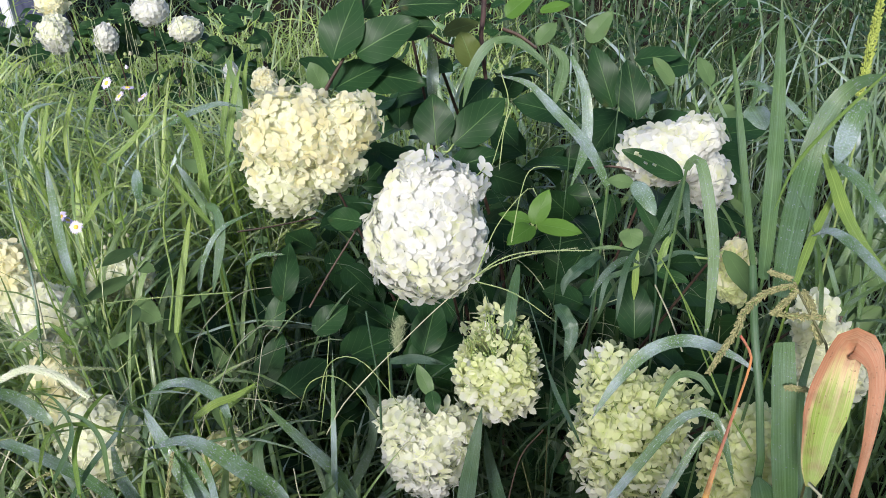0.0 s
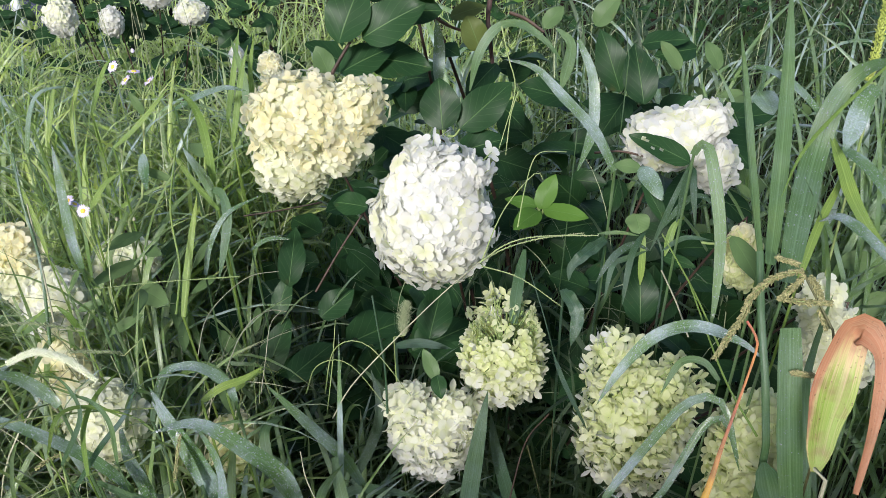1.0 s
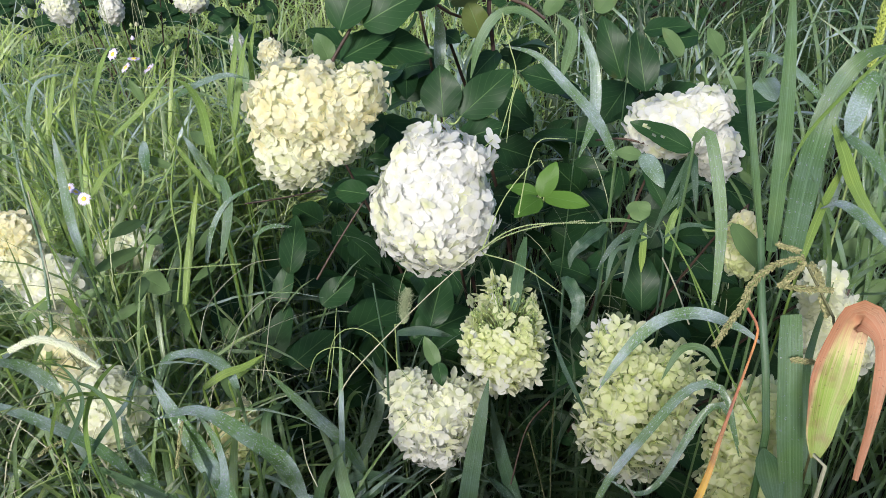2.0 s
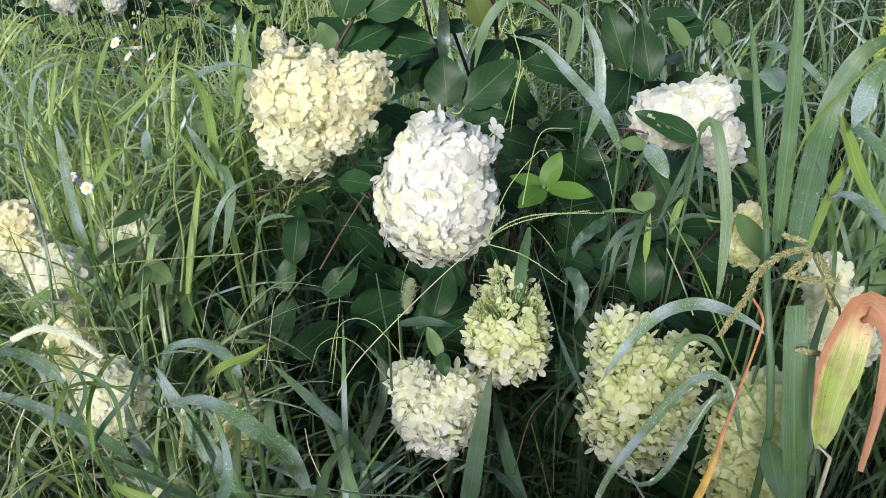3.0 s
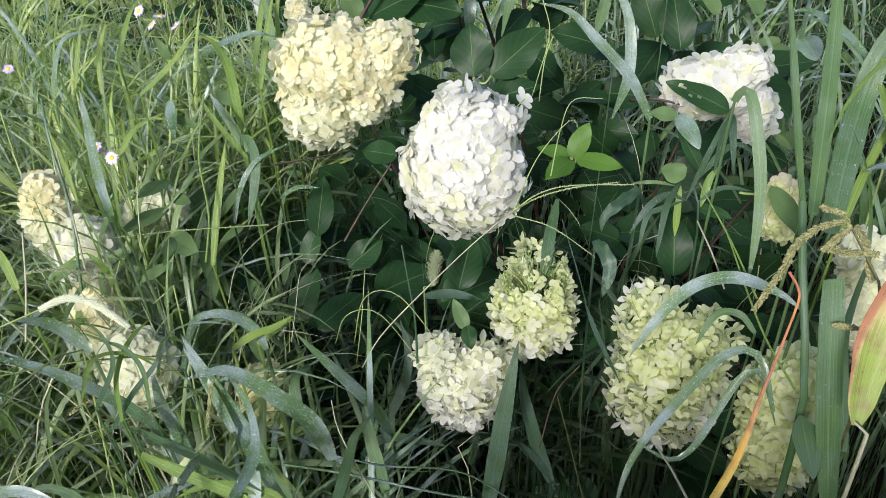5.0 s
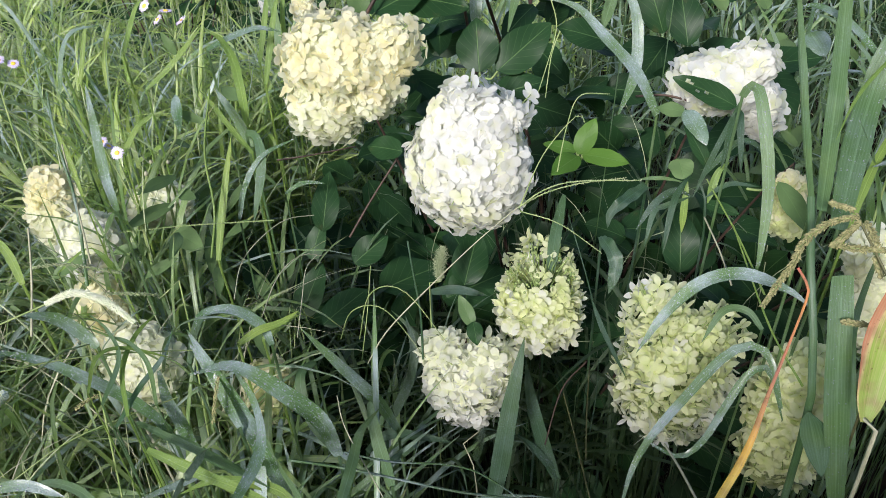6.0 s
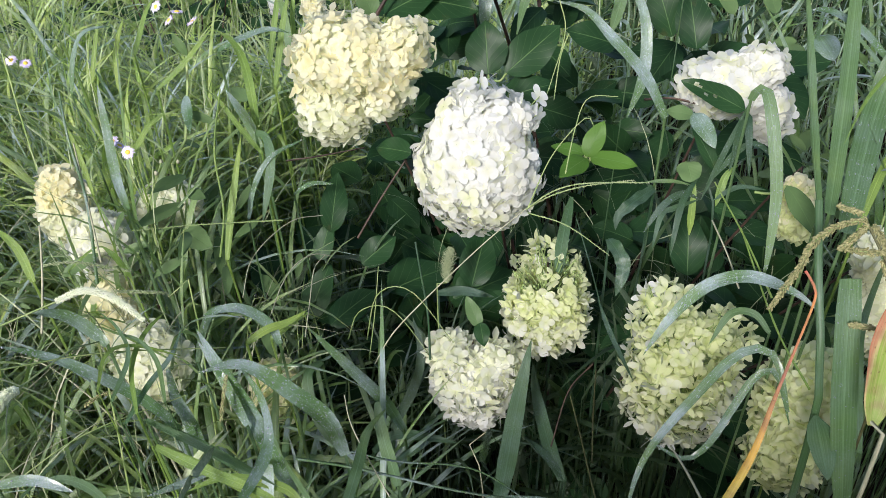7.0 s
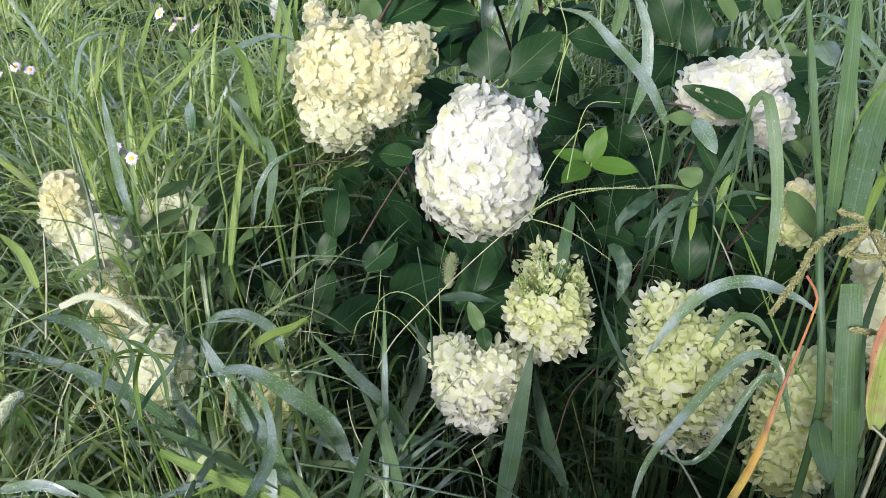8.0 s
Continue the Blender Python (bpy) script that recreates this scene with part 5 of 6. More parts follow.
seed_spike(finger, [(0.042, 0.817, 0.935), (0.084, 0.800, 0.930), (0.127, 0.771, 0.913)], 0.0005, 70, 0.0017, SPIKE, 73)
seed_spike(finger, [(0.042, 0.820, 0.939), (0.066, 0.831, 0.998), (0.100, 0.849, 1.034), (0.109, 0.845, 1.028)], 0.0004, 60, 0.0014, SPIKE, 74)
seed_spike(finger, [(0.083, 0.847, 0.967), (0.093, 0.872, 1.011), (0.106, 0.885, 1.040), (0.137, 0.883, 1.043)], 0.0004, 60, 0.0014, SPIKE, 75)
seed_spike(finger, [(0.067, 0.986, 1.153), (0.075, 0.975, 1.120), (0.083, 0.962, 1.087), (0.070, 0.943, 1.040), (0.062, 0.932, 1.017)], 0.0004, 70, 0.0014, SPIKE, 76)
seed_spike(finger, [(0.087, 0.961, 1.084), (0.078, 0.951, 1.059), (0.072, 0.932, 1.017)], 0.0004, 60, 0.0014, SPIKE, 77)
fox = clump((-0.056, 0.871, 0.777), "small green foxtail grass beside the white flower head", "foxtail_grass")
foxtail(fox, [(-0.050, 0.816, 0.837), (-0.050, 0.828, 0.853), (-0.046, 0.840, 0.869)], 0.0065, 81, SPIKE, 1500, 1.7)
stalk(fox, [(-0.050, 0.816, 0.837), (-0.062, 0.814, 0.789), tuple(fox.location)], 0.0007, 0.0012)
fox = clump((-0.010, 0.738, 0.591), "drooping foxtail below a low flower head", "foxtail_grass")
foxtail(fox, [(0.001, 0.740, 0.672), (-0.002, 0.721, 0.668), (-0.007, 0.706, 0.656)], 0.0052, 82, HALF_SHADE_GRASS, 1500, 1.6)
stalk(fox, [(0.001, 0.740, 0.672), (-0.011, 0.746, 0.664), (-0.024, 0.739, 0.632), (-0.006, 0.717, 0.574), tuple(fox.location)], 0.0008, 0.0013, STRAW)

# wet grass in the near meadow
near = clump((-0.336, 0.654, 0.806), "wet broad grass blades heavy with dew")
blade(near, [(-0.145, 0.614, 0.766), (-0.156, 0.610, 0.820), (-0.182, 0.603, 0.863), (-0.225, 0.599, 0.905), (-0.260, 0.577, 0.915)], 0.0179, DEWY_GRASS, dew=420, fold=0.1)
blade(near, [(-0.186, 0.561, 0.760), (-0.224, 0.592, 0.840), (-0.248, 0.603, 0.890), (-0.271, 0.618, 0.934)], 0.0166, DEWY_GRASS, dew=330)
blade(near, [(-0.275, 0.578, 0.807), (-0.284, 0.583, 0.845), (-0.294, 0.589, 0.869), (-0.299, 0.599, 0.898)], 0.0126, DEWY_GRASS, dew=260, cut=0.93)
blade(near, [(-0.200, 0.531, 0.793), (-0.235, 0.527, 0.830), (-0.266, 0.527, 0.857), (-0.292, 0.521, 0.880)], 0.0088, FRESH_GRASS)
blade(near, [(-0.212, 0.558, 0.792), (-0.246, 0.559, 0.820), (-0.279, 0.559, 0.849), (-0.310, 0.554, 0.875)], 0.0102, HERO_GRASS)
blade(near, [(-0.285, 0.563, 0.855), (-0.309, 0.566, 0.887), (-0.343, 0.563, 0.920), (-0.376, 0.554, 0.952), (-0.409, 0.538, 0.979)], 0.0111, DEWY_GRASS, dew=120)
blade(near, [(-0.366, 0.624, 0.904), (-0.378, 0.628, 0.916), (-0.396, 0.622, 0.941), (-0.418, 0.606, 0.959)], 0.0129, DEWY_GRASS, dew=60)
blade(near, [(-0.202, 0.514, 0.782), (-0.201, 0.528, 0.805), (-0.199, 0.545, 0.831)], 0.0134, DEWY_GRASS, face=UP, dew=90, cut=0.85)
blade(near, [(-0.287, 0.523, 0.795), (-0.275, 0.549, 0.824), (-0.247, 0.573, 0.846)], 0.0069, SPIKE)
blade(near, [(-0.097, 0.707, 0.704), (-0.119, 0.715, 0.743), (-0.159, 0.724, 0.790), (-0.200, 0.737, 0.832)], 0.0144, DEWY_GRASS, twist=0.6, dew=60)
blade(near, [(-0.099, 0.646, 0.679), (-0.114, 0.669, 0.727), (-0.123, 0.692, 0.764)], 0.0155, HERO_GRASS, face=UP, cut=0.9)
blade(near, [(-0.167, 0.526, 0.793), (-0.188, 0.537, 0.808), (-0.235, 0.528, 0.831), (-0.267, 0.511, 0.831)], 0.0094, FRESH_GRASS)
blade(near, [(-0.260, 0.546, 0.815), (-0.278, 0.527, 0.822), (-0.302, 0.505, 0.830)], 0.0074, DEWY_GRASS, dew=60)
blade(near, [(-0.344, 0.509, 0.815), (-0.363, 0.514, 0.831), (-0.383, 0.512, 0.842), (-0.404, 0.499, 0.846)], 0.0087, HERO_GRASS)
blade(near, [(-0.217, 0.685, 0.854), (-0.226, 0.689, 0.878), (-0.253, 0.685, 0.902), (-0.281, 0.673, 0.903), (-0.285, 0.660, 0.891)], 0.0109, DEWY_GRASS, dew=80)
blade(near, [(-0.244, 0.664, 0.873), (-0.226, 0.677, 0.880), (-0.205, 0.688, 0.882), (-0.187, 0.699, 0.889)], 0.0091, FRESH_GRASS)
blade(near, [(-0.227, 0.581, 0.843), (-0.245, 0.596, 0.880), (-0.256, 0.606, 0.895), (-0.272, 0.618, 0.916)], 0.0097, DEWY_GRASS, dew=140)
blade(near, [(-0.190, 0.736, 0.782), (-0.203, 0.715, 0.779), (-0.191, 0.684, 0.745), (-0.165, 0.660, 0.717)], 0.0118, HERO_GRASS)
blade(near, [(-0.239, 0.721, 0.829), (-0.213, 0.731, 0.846), (-0.199, 0.739, 0.850)], 0.0082, FRESH_GRASS)
blade(near, [(-0.305, 0.672, 0.838), (-0.297, 0.691, 0.870), (-0.285, 0.706, 0.882), (-0.254, 0.711, 0.872), (-0.225, 0.701, 0.847)], 0.0093, HERO_GRASS)
blade(near, [(-0.287, 0.520, 0.880), (-0.244, 0.504, 0.873), (-0.201, 0.489, 0.870), (-0.158, 0.471, 0.868)], 0.0092, FRESH_GRASS, face=(0.1, -0.6, 0.8))
blade(near, [(-0.312, 0.559, 0.871), (-0.264, 0.543, 0.860), (-0.218, 0.525, 0.853), (-0.178, 0.505, 0.849)], 0.0074, HERO_GRASS, face=(0.1, -0.6, 0.8))
blade(near, [(-0.237, 0.443, 0.903), (-0.239, 0.482, 0.890), (-0.236, 0.524, 0.877), (-0.235, 0.559, 0.861)], 0.0083, SPIKE, face=UP)
blade(near, [(-0.140, 0.475, 0.867), (-0.170, 0.518, 0.857), (-0.191, 0.556, 0.842), (-0.218, 0.600, 0.836)], 0.0093, HERO_GRASS, face=UP)
blade(near, [(-0.354, 0.416, 0.953), (-0.327, 0.422, 0.953), (-0.298, 0.419, 0.945)], 0.0087, DEWY_GRASS, dew=60)
blade(near, [(-0.127, 0.503, 0.808), (-0.120, 0.565, 0.812), (-0.118, 0.611, 0.807), (-0.104, 0.653, 0.797)], 0.0109, HERO_GRASS, face=UP)
blade(near, [(-0.198, 0.465, 0.877), (-0.190, 0.529, 0.873), (-0.208, 0.584, 0.873), (-0.245, 0.632, 0.878)], 0.0116, DEWY_GRASS, face=UP, dew=120)
blade(near, [(-0.324, 0.537, 0.917), (-0.322, 0.581, 0.930), (-0.341, 0.609, 0.939), (-0.366, 0.627, 0.944)], 0.0052, HERO_GRASS, face=UP)
blade(near, [(-0.304, 0.536, 0.904), (-0.319, 0.575, 0.921), (-0.319, 0.613, 0.929), (-0.310, 0.646, 0.929)], 0.0058, FRESH_GRASS, face=UP)
blade(near, [(-0.283, 0.550, 0.905), (-0.297, 0.581, 0.924), (-0.319, 0.598, 0.935), (-0.345, 0.604, 0.937)], 0.0045, HERO_GRASS)
blade(near, [(-0.335, 0.540, 0.927), (-0.337, 0.571, 0.939), (-0.323, 0.593, 0.932), (-0.286, 0.609, 0.905)], 0.0040, FRESH_GRASS)
blade(near, [(-0.312, 0.527, 0.900), (-0.305, 0.569, 0.906), (-0.296, 0.606, 0.908), (-0.295, 0.642, 0.915)], 0.0052, DEWY_GRASS, face=UP)
stalk(near, [(-0.183, 0.572, 0.808), (-0.124, 0.580, 0.786), (-0.026, 0.597, 0.735), (0.043, 0.623, 0.691)], 0.0016, 0.0012, DEWY_GRASS)
stalk(near, [(-0.140, 0.617, 0.768), (-0.092, 0.615, 0.757), (-0.014, 0.634, 0.726), (0.049, 0.633, 0.674)], 0.0012, 0.001, DEWY_GRASS)
stalk(near, [(-0.142, 0.631, 0.836), (-0.130, 0.601, 0.819), (-0.092, 0.557, 0.774)], 0.0007, 0.0007, STRAW)
stalk(near, [(-0.404, 0.526, 0.963), (-0.344, 0.578, 0.936), (-0.256, 0.641, 0.888)], 0.0008, 0.0006, STALK)
stalk(near, [(-0.408, 0.495, 0.860), (-0.360, 0.536, 0.875), (-0.282, 0.587, 0.876)], 0.0007, 0.0006, STALK)
fox = clump((-0.457, 0.635, 0.869), "silvery foxtail grass nodding over the wet blades", "foxtail_grass")
foxtail(fox, [(-0.390, 0.607, 0.971), (-0.369, 0.622, 0.972), (-0.348, 0.630, 0.957), (-0.326, 0.630, 0.932)], 0.0062, 83, FUZZ, 4200)
stalk(fox, [(-0.389, 0.607, 0.971), (-0.409, 0.591, 0.969), (-0.436, 0.578, 0.961), (-0.477, 0.561, 0.896), tuple(fox.location)], 0.0009, 0.0014)
fox = clump((-0.426, 0.506, 0.883), "pale foxtail grass at the edge of the meadow", "foxtail_grass")
foxtail(fox, [(-0.361, 0.485, 0.983), (-0.365, 0.474, 0.985), (-0.372, 0.454, 0.980)], 0.008, 84, FUZZ, 3600)
stalk(fox, [(-0.361, 0.485, 0.983), (-0.349, 0.524, 0.981), (-0.344, 0.563, 0.953), (-0.345, 0.567, 0.879), tuple(fox.location)], 0.0008, 0.0014)
spikes = clump((-0.398, 0.732, 0.849), "grass with thin pale seed spikes", "seed_head_grass")
seed_spike(spikes, [(-0.371, 0.712, 0.927), (-0.413, 0.692, 0.952), (-0.438, 0.679, 0.958)], 0.0018, 153, 0.0026, SPIKE, 91)
seed_spike(spikes, [(-0.323, 0.687, 0.914), (-0.330, 0.687, 0.919), (-0.369, 0.674, 0.930)], 0.0018, 119, 0.0026, SPIKE, 92)
seed_spike(spikes, [(-0.244, 0.564, 0.865), (-0.242, 0.579, 0.885), (-0.239, 0.588, 0.901)], 0.0016, 102, 0.0026, TAN_SPIKE, 93)
seed_spike(spikes, [(-0.287, 0.588, 0.850), (-0.307, 0.587, 0.860), (-0.321, 0.584, 0.865)], 0.0022, 85, 0.0026, SPIKE, 94)
seed_spike(spikes, [(-0.352, 0.599, 0.868), (-0.367, 0.590, 0.870), (-0.380, 0.579, 0.867)], 0.0022, 85, 0.0026, TAN_SPIKE, 95)
seed_spike(spikes, [(-0.237, 0.828, 0.915), (-0.323, 0.793, 0.931), (-0.384, 0.759, 0.945)], 0.0006, 110, 0.0016, SPIKE, 96)
stalk(spikes, [(-0.323, 0.687, 0.914), (-0.307, 0.700, 0.870), tuple(spikes.location)], 0.0009, 0.0013)
for k_ in range(6):
    x_, h_, w_ = -0.28 + 0.03 * k_ * RNG.uniform(0.6, 1.1), RNG.uniform(0.04, 0.1), RNG.uniform(-0.03, 0.07)
    seed_spike(spikes, [(x_, 0.80, 0.76), (x_ + w_ * 0.3, 0.79, 0.76 + h_), (x_ + w_ * 0.9, 0.775, 0.77 + h_ * 1.1), (x_ + w_ * 1.6, 0.76, 0.75 + h_ * RNG.uniform(0.0, 0.8))], 0.0003, 70, 0.0013, SPIKE, 100 + k_)

# tall blades of the left meadow
left = clump((-0.410, 0.904, 0.946), "green grass blades in the sunlit meadow")
blade(left, [(-0.511, 0.949, 1.016), (-0.501, 0.962, 1.060), (-0.484, 0.970, 1.086), (-0.449, 0.979, 1.091)], 0.0069, DEWY_GRASS)
blade(left, [(-0.475, 0.998, 1.000), (-0.475, 1.018, 1.043), (-0.464, 1.038, 1.080)], 0.0074, FRESH_GRASS, face=UP)
blade(left, [(-0.503, 0.989, 1.012), (-0.497, 1.009, 1.050), (-0.490, 1.026, 1.084)], 0.0062, FRESH_GRASS, face=UP)
blade(left, [(-0.293, 0.965, 0.966), (-0.301, 0.984, 1.035), (-0.312, 0.983, 1.069), (-0.330, 0.982, 1.083)], 0.0114, FRESH_GRASS)
blade(left, [(-0.410, 0.965, 1.014), (-0.379, 0.978, 1.038), (-0.337, 1.001, 1.081)], 0.0081, FRESH_GRASS)
blade(left, [(-0.463, 1.041, 1.028), (-0.447, 1.067, 1.074), (-0.433, 1.080, 1.093)], 0.0076, FRESH_GRASS)
blade(left, [(-0.296, 1.081, 0.967), (-0.281, 1.120, 1.050), (-0.270, 1.136, 1.086)], 0.0088, FRESH_GRASS, face=UP)
blade(left, [(-0.353, 1.044, 1.032), (-0.322, 1.050, 1.046), (-0.287, 1.054, 1.056), (-0.255, 1.051, 1.052)], 0.0100, DEWY_GRASS, dew=40)
blade(left, [(-0.391, 0.780, 0.959), (-0.396, 0.786, 0.994), (-0.398, 0.796, 1.034), (-0.401, 0.811, 1.092)], 0.0118, DEWY_GRASS, dew=120, face=UP)
blade(left, [(-0.413, 0.870, 0.977), (-0.398, 0.891, 1.001), (-0.379, 0.906, 1.013)], 0.0078, FRESH_GRASS)
blade(left, [(-0.274, 0.907, 0.958), (-0.300, 0.916, 0.991), (-0.327, 0.926, 1.032)], 0.0066, FRESH_GRASS)
blade(left, [(-0.283, 0.936, 0.950), (-0.298, 0.947, 0.980), (-0.322, 0.957, 1.019)], 0.0116, DEWY_GRASS, dew=80)
blade(left, [(-0.280, 0.917, 0.980), (-0.267, 0.910, 0.979), (-0.259, 0.887, 0.954), (-0.268, 0.848, 0.898)], 0.0119, HERO_GRASS, face=UP, dew=40)
blade(left, [(-0.303, 0.804, 0.875), (-0.297, 0.849, 0.936), (-0.288, 0.886, 0.993)], 0.0091, FRESH_GRASS, face=UP)
blade(left, [(-0.289, 0.862, 0.894), (-0.281, 0.875, 0.928), (-0.259, 0.891, 0.962), (-0.220, 0.911, 0.976)], 0.0076, DEWY_GRASS, dew=50)
blade(left, [(-0.245, 0.916, 0.896), (-0.222, 0.919, 0.909), (-0.195, 0.924, 0.906)], 0.0065, DEWY_GRASS, dew=30)
blade(left, [(-0.426, 0.783, 0.975), (-0.436, 0.798, 1.009), (-0.449, 0.809, 1.044), (-0.467, 0.809, 1.064)], 0.0052, FRESH_GRASS)
blade(left, [(-0.486, 0.720, 0.904), (-0.500, 0.734, 0.938), (-0.521, 0.738, 0.965)], 0.0100, FRESH_GRASS)
blade(left, [(-0.392, 0.745, 0.894), (-0.401, 0.745, 0.920), (-0.414, 0.747, 0.934)], 0.0072, FRESH_GRASS)
blade(left, [(-0.447, 0.726, 0.915), (-0.421, 0.742, 0.933), (-0.409, 0.748, 0.931)], 0.0036, FRESH_GRASS)
stalk(left, [(-0.404, 0.701, 0.918), (-0.409, 0.738, 0.993), (-0.423, 0.765, 1.052), (-0.433, 0.792, 1.092)], 0.0018, 0.0012, DEWY_GRASS)
stalk(left, [(-0.397, 0.709, 0.940), (-0.408, 0.737, 0.991), (-0.419, 0.765, 1.048)], 0.0012, 0.0008, STRAW)
stalk(left, [(-0.304, 0.789, 0.890), (-0.301, 0.821, 0.934), (-0.310, 0.852, 0.990), (-0.302, 0.887, 1.051)], 0.0014, 0.001, FRESH_GRASS)
stalk(left, [(-0.452, 0.656, 0.888), (-0.454, 0.692, 0.933), (-0.457, 0.721, 0.976)], 0.0014, 0.001, STRAW)


blade(left, [(-0.329, 1.180, 0.957), (-0.318, 1.208, 1.017), (-0.306, 1.232, 1.078)], 0.0089, FRESH_GRASS, face=UP)
blade(left, [(-0.296, 1.173, 0.969), (-0.300, 1.193, 1.023), (-0.313, 1.206, 1.072)], 0.0112, HERO_GRASS, face=UP)
blade(left, [(-0.291, 1.196, 0.968), (-0.294, 1.216, 1.022), (-0.285, 1.234, 1.068)], 0.0075, FRESH_GRASS, face=UP)
# asters
def aster(parent, at, size, face, seed):
    """A daisy-like flower: ring of narrow rays round a domed disk."""
    rng = np.random.default_rng(seed)
    z = unit(np.array(face, dtype=float))
    x = unit(np.cross(z, np.array([0.2, 0.1, 1.0])))
    y = np.cross(z, x)
    at = np.array(at)
    rays = []
    for k in range(26):
        a = k / 26 * 2 * math.pi + rng.normal(0, 0.06)
        d = x * math.cos(a) + y * math.sin(a)
        rays.append(ribbon_points([at + d * size * 0.12, at + d * size * 0.32 + z * size * 0.04, at + d * size * 0.5 * rng.uniform(0.85, 1.1) + z * size * rng.uniform(-0.06, 0.05)], size * 0.115, 0.1, tuple(z), 5, 0.93))
    v = np.linspace(0, 1, 6)[:, None]
    ang = np.linspace(0, 2 * math.pi, 11)[None]
    dome = at + (np.cos(v * 1.6) * size * 0.2)[..., None] * (np.cos(ang)[..., None] * x + np.sin(ang)[..., None] * y) + (np.sin(v * 1.6) * size * 0.12)[..., None] * z
    disk = part("flower", grid_mesh("flower", dome[None], DISK), parent, "small daisy-like flower with a golden disk")
    for ray in rays:
        part("ray_petal", grid_mesh("ray_petal", ray[None], RAY), disk)


def bud(parent, at, size, mat):
    """A closed flower bud: one pointed body, ribbed by its bracts."""
    size *= 0.7
    v = np.linspace(0, 1, 8)[:, None]
    ang = np.linspace(0, 2 * math.pi, 17)[None]
    body = np.interp(v, (0, 0.15, 0.45, 0.75, 1), (0.1, 0.75, 1.0, 0.6, 0.12)) * size * 0.42 * (1 + 0.14 * np.cos(ang * 8))
    p = np.stack([body * np.cos(ang), body * np.sin(ang), np.broadcast_to((v - 0.5) * size * 1.1, body.shape)], -1) + np.array(at)
    part("bud", grid_mesh("bud", p[None], mat), parent)


aster_plant = clump((-0.389, 0.894, 0.835), "wild aster with small lilac flowers and yellow disks", "wild_aster", "wildflower")
stalk(aster_plant, [(-0.382, 1.023, 1.065), (-0.380, 0.989, 1.011), (-0.386, 0.951, 0.942), (-0.395, 0.916, 0.871), tuple(aster_plant.location)], 0.0016, 0.0026)
joint = (-0.382, 1.019, 1.056)
aster(aster_plant, (-0.408, 1.013, 1.101), 0.0165, (-0.35, -0.55, 0.6), 1)
aster(aster_plant, (-0.386, 1.020, 1.092), 0.0165, (0.1, 0.1, 0.95), 2)
aster(aster_plant, (-0.392, 1.004, 1.087), 0.016, (-0.5, -0.3, 0.7), 3)
aster(aster_plant, (-0.367, 1.013, 1.083), 0.0165, (0.3, 0.1, -0.5), 4)
bud(aster_plant, (-0.387, 1.054, 1.125), 0.008, STRAW)
bud(aster_plant, (-0.389, 1.037, 1.113), 0.008, RAY)
bud(aster_plant, (-0.408, 1.041, 1.113), 0.009, STALK)
bud(aster_plant, (-0.393, 1.051, 1.125), 0.007, STALK)
bud(aster_plant, (-0.382, 1.054, 1.121), 0.007, STALK)
bud(aster_plant, (-0.354, 1.056, 1.094), 0.008, STALK)
bud(aster_plant, (-0.358, 1.054, 1.092), 0.007, STALK)
bud(aster_plant, (-0.414, 1.035, 1.104), 0.007, STALK)
for end_ in ((-0.408, 1.012, 1.098), (-0.386, 1.019, 1.089), (-0.392, 1.003, 1.085), (-0.368, 1.011, 1.080), (-0.387, 1.053, 1.123), (-0.408, 1.040, 1.110), (-0.354, 1.055, 1.092)):
    stalk(aster_plant, [joint, tuple((np.array(joint) + np.array(end_)) / 2 + np.array([0, 0, 0.004])), end_], 0.0008, 0.0006, n=8)
leaf(aster_plant, (-0.382, 0.925, 0.916), (-0.418, 0.881, 0.915), 0.0178, mat=LEAF_WEED)
leaf(aster_plant, (-0.385, 0.906, 0.887), (-0.429, 0.844, 0.888), 0.0193, mat=LEAF_WEED)
leaf(aster_plant, (-0.386, 0.887, 0.860), (-0.338, 0.853, 0.855), 0.0297, mat=LEAF_WEED)
leaf(aster_plant, (-0.383, 0.982, 0.999), (-0.369, 0.937, 0.969), 0.0133, mat=DEWY_GRASS)
leaf(aster_plant, (-0.383, 0.972, 0.980), (-0.343, 0.969, 0.965), 0.0119, mat=LEAF_WEED)
leaf(aster_plant, (-0.379, 1.003, 1.043), (-0.394, 1.008, 1.071), 0.0104, mat=LEAF_WEED)
leaf(aster_plant, (-0.380, 0.915, 0.898), (-0.353, 0.901, 0.898), 0.0163, mat=LEAF_WEED)
second = clump((-0.439, 0.857, 0.895), "low wild aster with fading lilac flowers", "wild_aster", "wildflower")
aster(second, (-0.429, 0.861, 0.998), 0.0155, (-0.4, -0.5, 0.75), 5)
aster(second, (-0.411, 0.853, 0.989), 0.0155, (0.1, -0.7, 0.7), 6)
aster(second, (-0.427, 0.869, 0.989), 0.0155, (0.5, 0.2, 0.8), 7)
bud(second, (-0.394, 0.893, 0.955), 0.008, STRAW)
bud(second, (-0.395, 0.875, 0.949), 0.009, STRAW)
bud(second, (-0.376, 0.899, 0.951), 0.008, STRAW)
for end_ in ((-0.429, 0.860, 0.997), (-0.411, 0.852, 0.987), (-0.394, 0.891, 0.953), (-0.395, 0.874, 0.946)):
    stalk(second, [end_, tuple(np.array(end_) * 0.6 + np.array((-0.416, 0.873, 0.901)) * 0.4), (-0.416, 0.873, 0.901)], 0.0007, 0.0009, n=8)
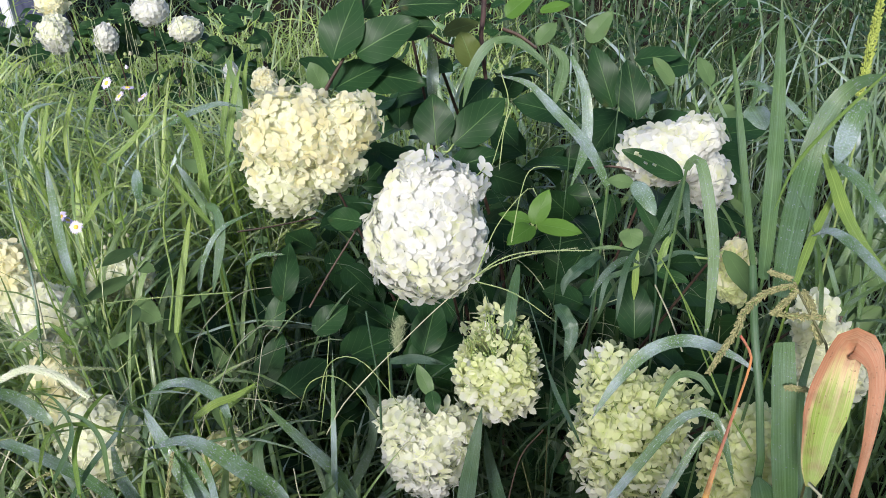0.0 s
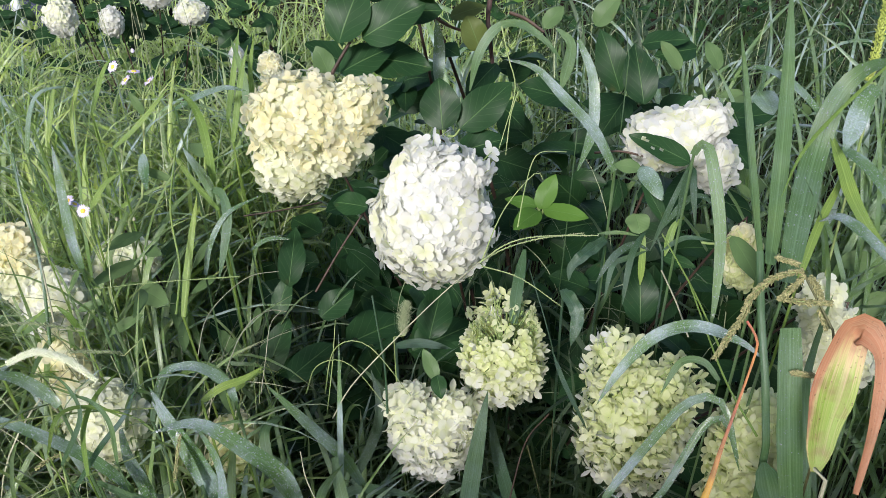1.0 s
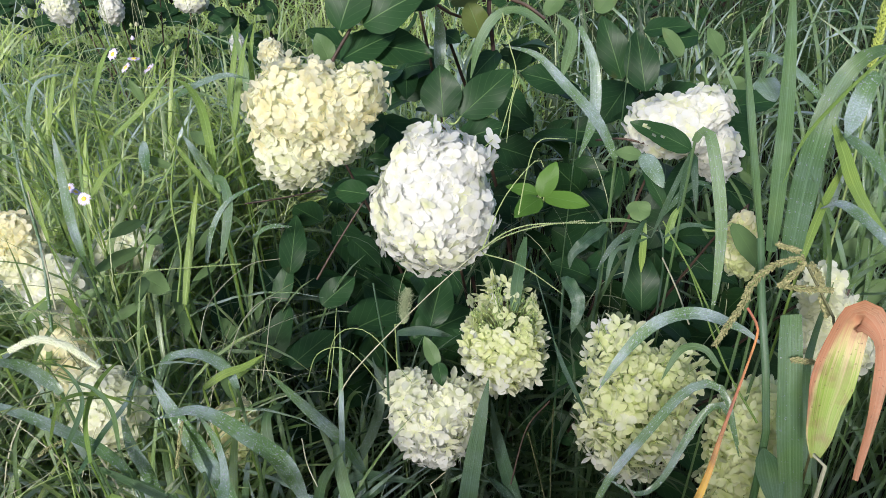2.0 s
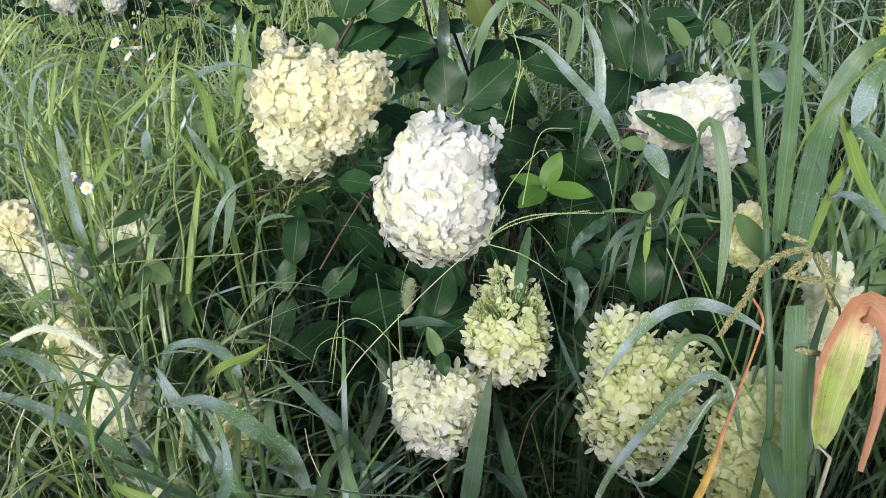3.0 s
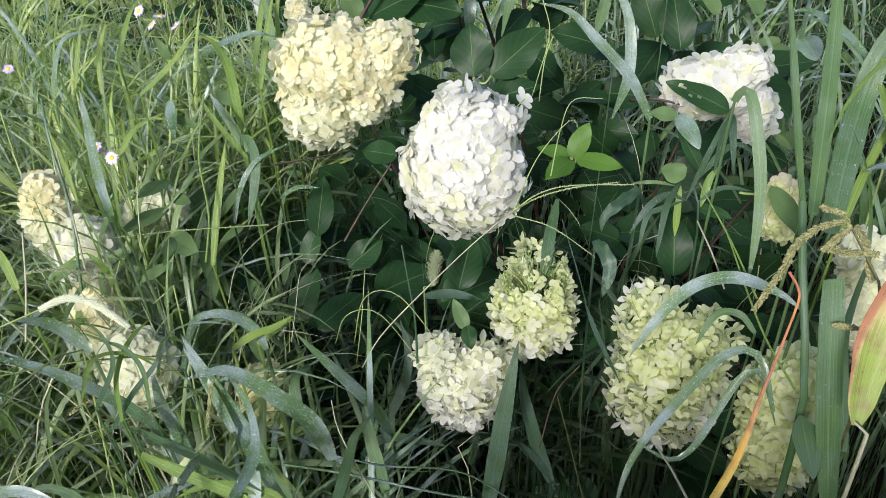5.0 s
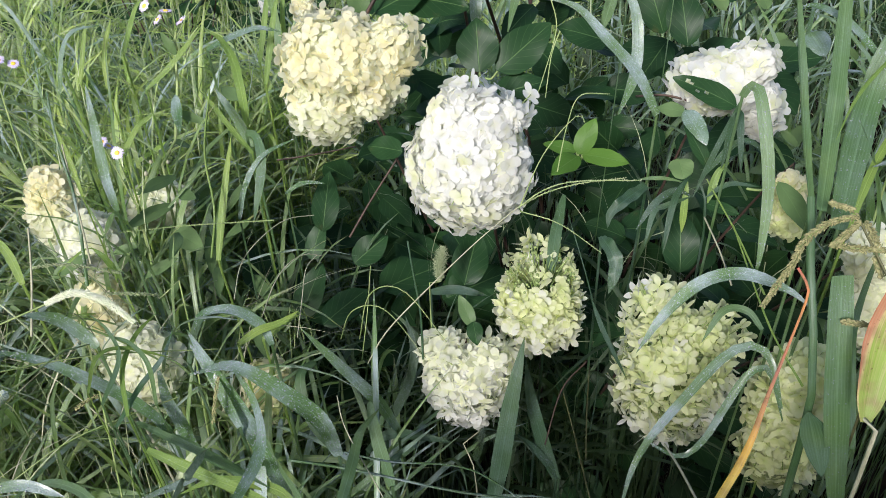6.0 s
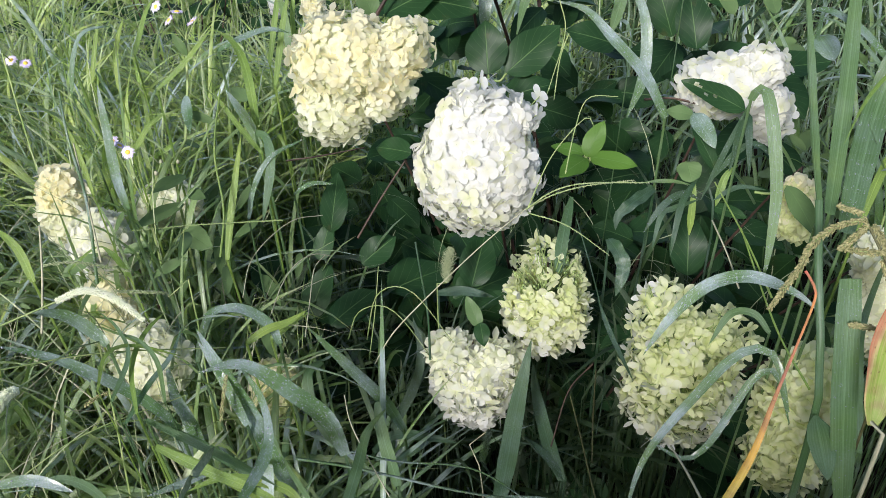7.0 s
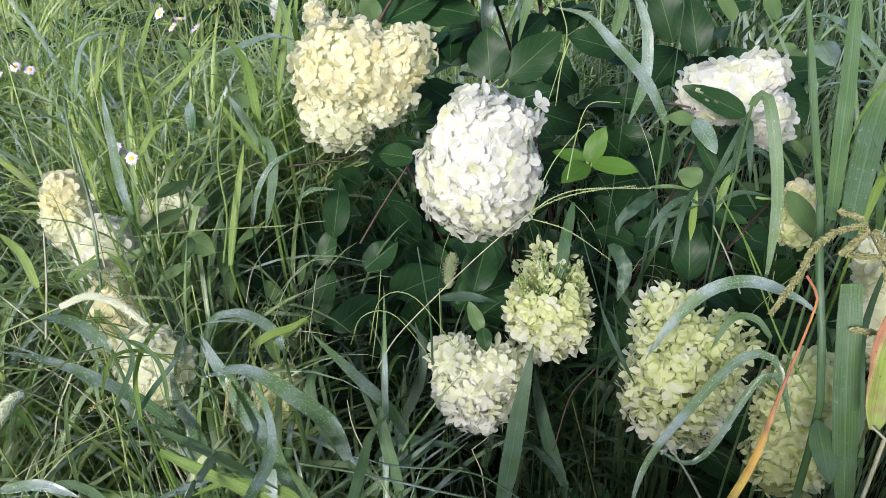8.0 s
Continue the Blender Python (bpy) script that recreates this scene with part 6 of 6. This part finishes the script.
stalk(second, [(-0.416, 0.873, 0.901), tuple(second.location)], 0.0016, 0.002)
third = clump((-0.633, 0.963, 0.902), "wild aster with lilac flowers in the grass", "wild_aster", "wildflower")
aster(third, (-0.625, 1.030, 1.026), 0.017, (0.0, -0.5, 0.85), 8)
aster(third, (-0.611, 1.037, 1.019), 0.0155, (0.3, -0.4, 0.85), 9)
aster(third, (-0.644, 1.016, 1.020), 0.0155, (-0.3, -0.4, 0.85), 10)
stalk(third, [(-0.624, 1.030, 1.024), (-0.624, 1.009, 0.978), tuple(third.location)], 0.001, 0.0018)


# ---- shed beyond the far bush ----
def box_points(x0, x1, y0, y1, z0, z1):
    bm = bmesh.new()
    bmesh.ops.create_cube(bm, size=1)
    for v in bm.verts:
        v.co = ((x0 + x1) / 2 + v.co.x * (x1 - x0), (y0 + y1) / 2 + v.co.y * (y1 - y0), (z0 + z1) / 2 + v.co.z * (z1 - z0))
    bmesh.ops.bevel(bm, geom=list(bm.edges), offset=0.004, segments=2, affect="EDGES")
    return bm


def box(name, extent, mat, parent, label=""):
    bm = box_points(*extent)
    me = bpy.data.meshes.new(name)
    bm.to_mesh(me)
    bm.free()
    me.materials.append(mat)
    return part(name, me, parent, label)


NAVY = plain_material("navy_boards", (0.035, 0.042, 0.085), (0.05, 0.06, 0.11), 14, 0.6, (6, 6, 0.6))
TRIM = plain_material("pale_trim", (0.52, 0.54, 0.62), (0.62, 0.64, 0.72), 20, 0.6, (6, 6, 0.6))
shed = thing("shed", (-2.4, 4.0, 0), "dark navy boarded shed with pale corner trim", "shed")
for k_ in range(12):
    box("board", (-2.095, -1.86, 3.99, 4.02 + 0.004 * (k_ % 2), 0.02 + 0.17 * k_, 0.185 + 0.17 * k_), NAVY, shed)
box("corner_trim", (-2.145, -2.1, 3.96, 4.03, 0, 2.1), TRIM, shed, "pale painted corner board")
box("side_wall", (-4.0, -2.15, 3.99, 4.03, 0, 2.1), NAVY, shed)
box("roof", (-4.1, -1.8, 3.9, 6.4, 2.1, 2.18), NAVY, shed)
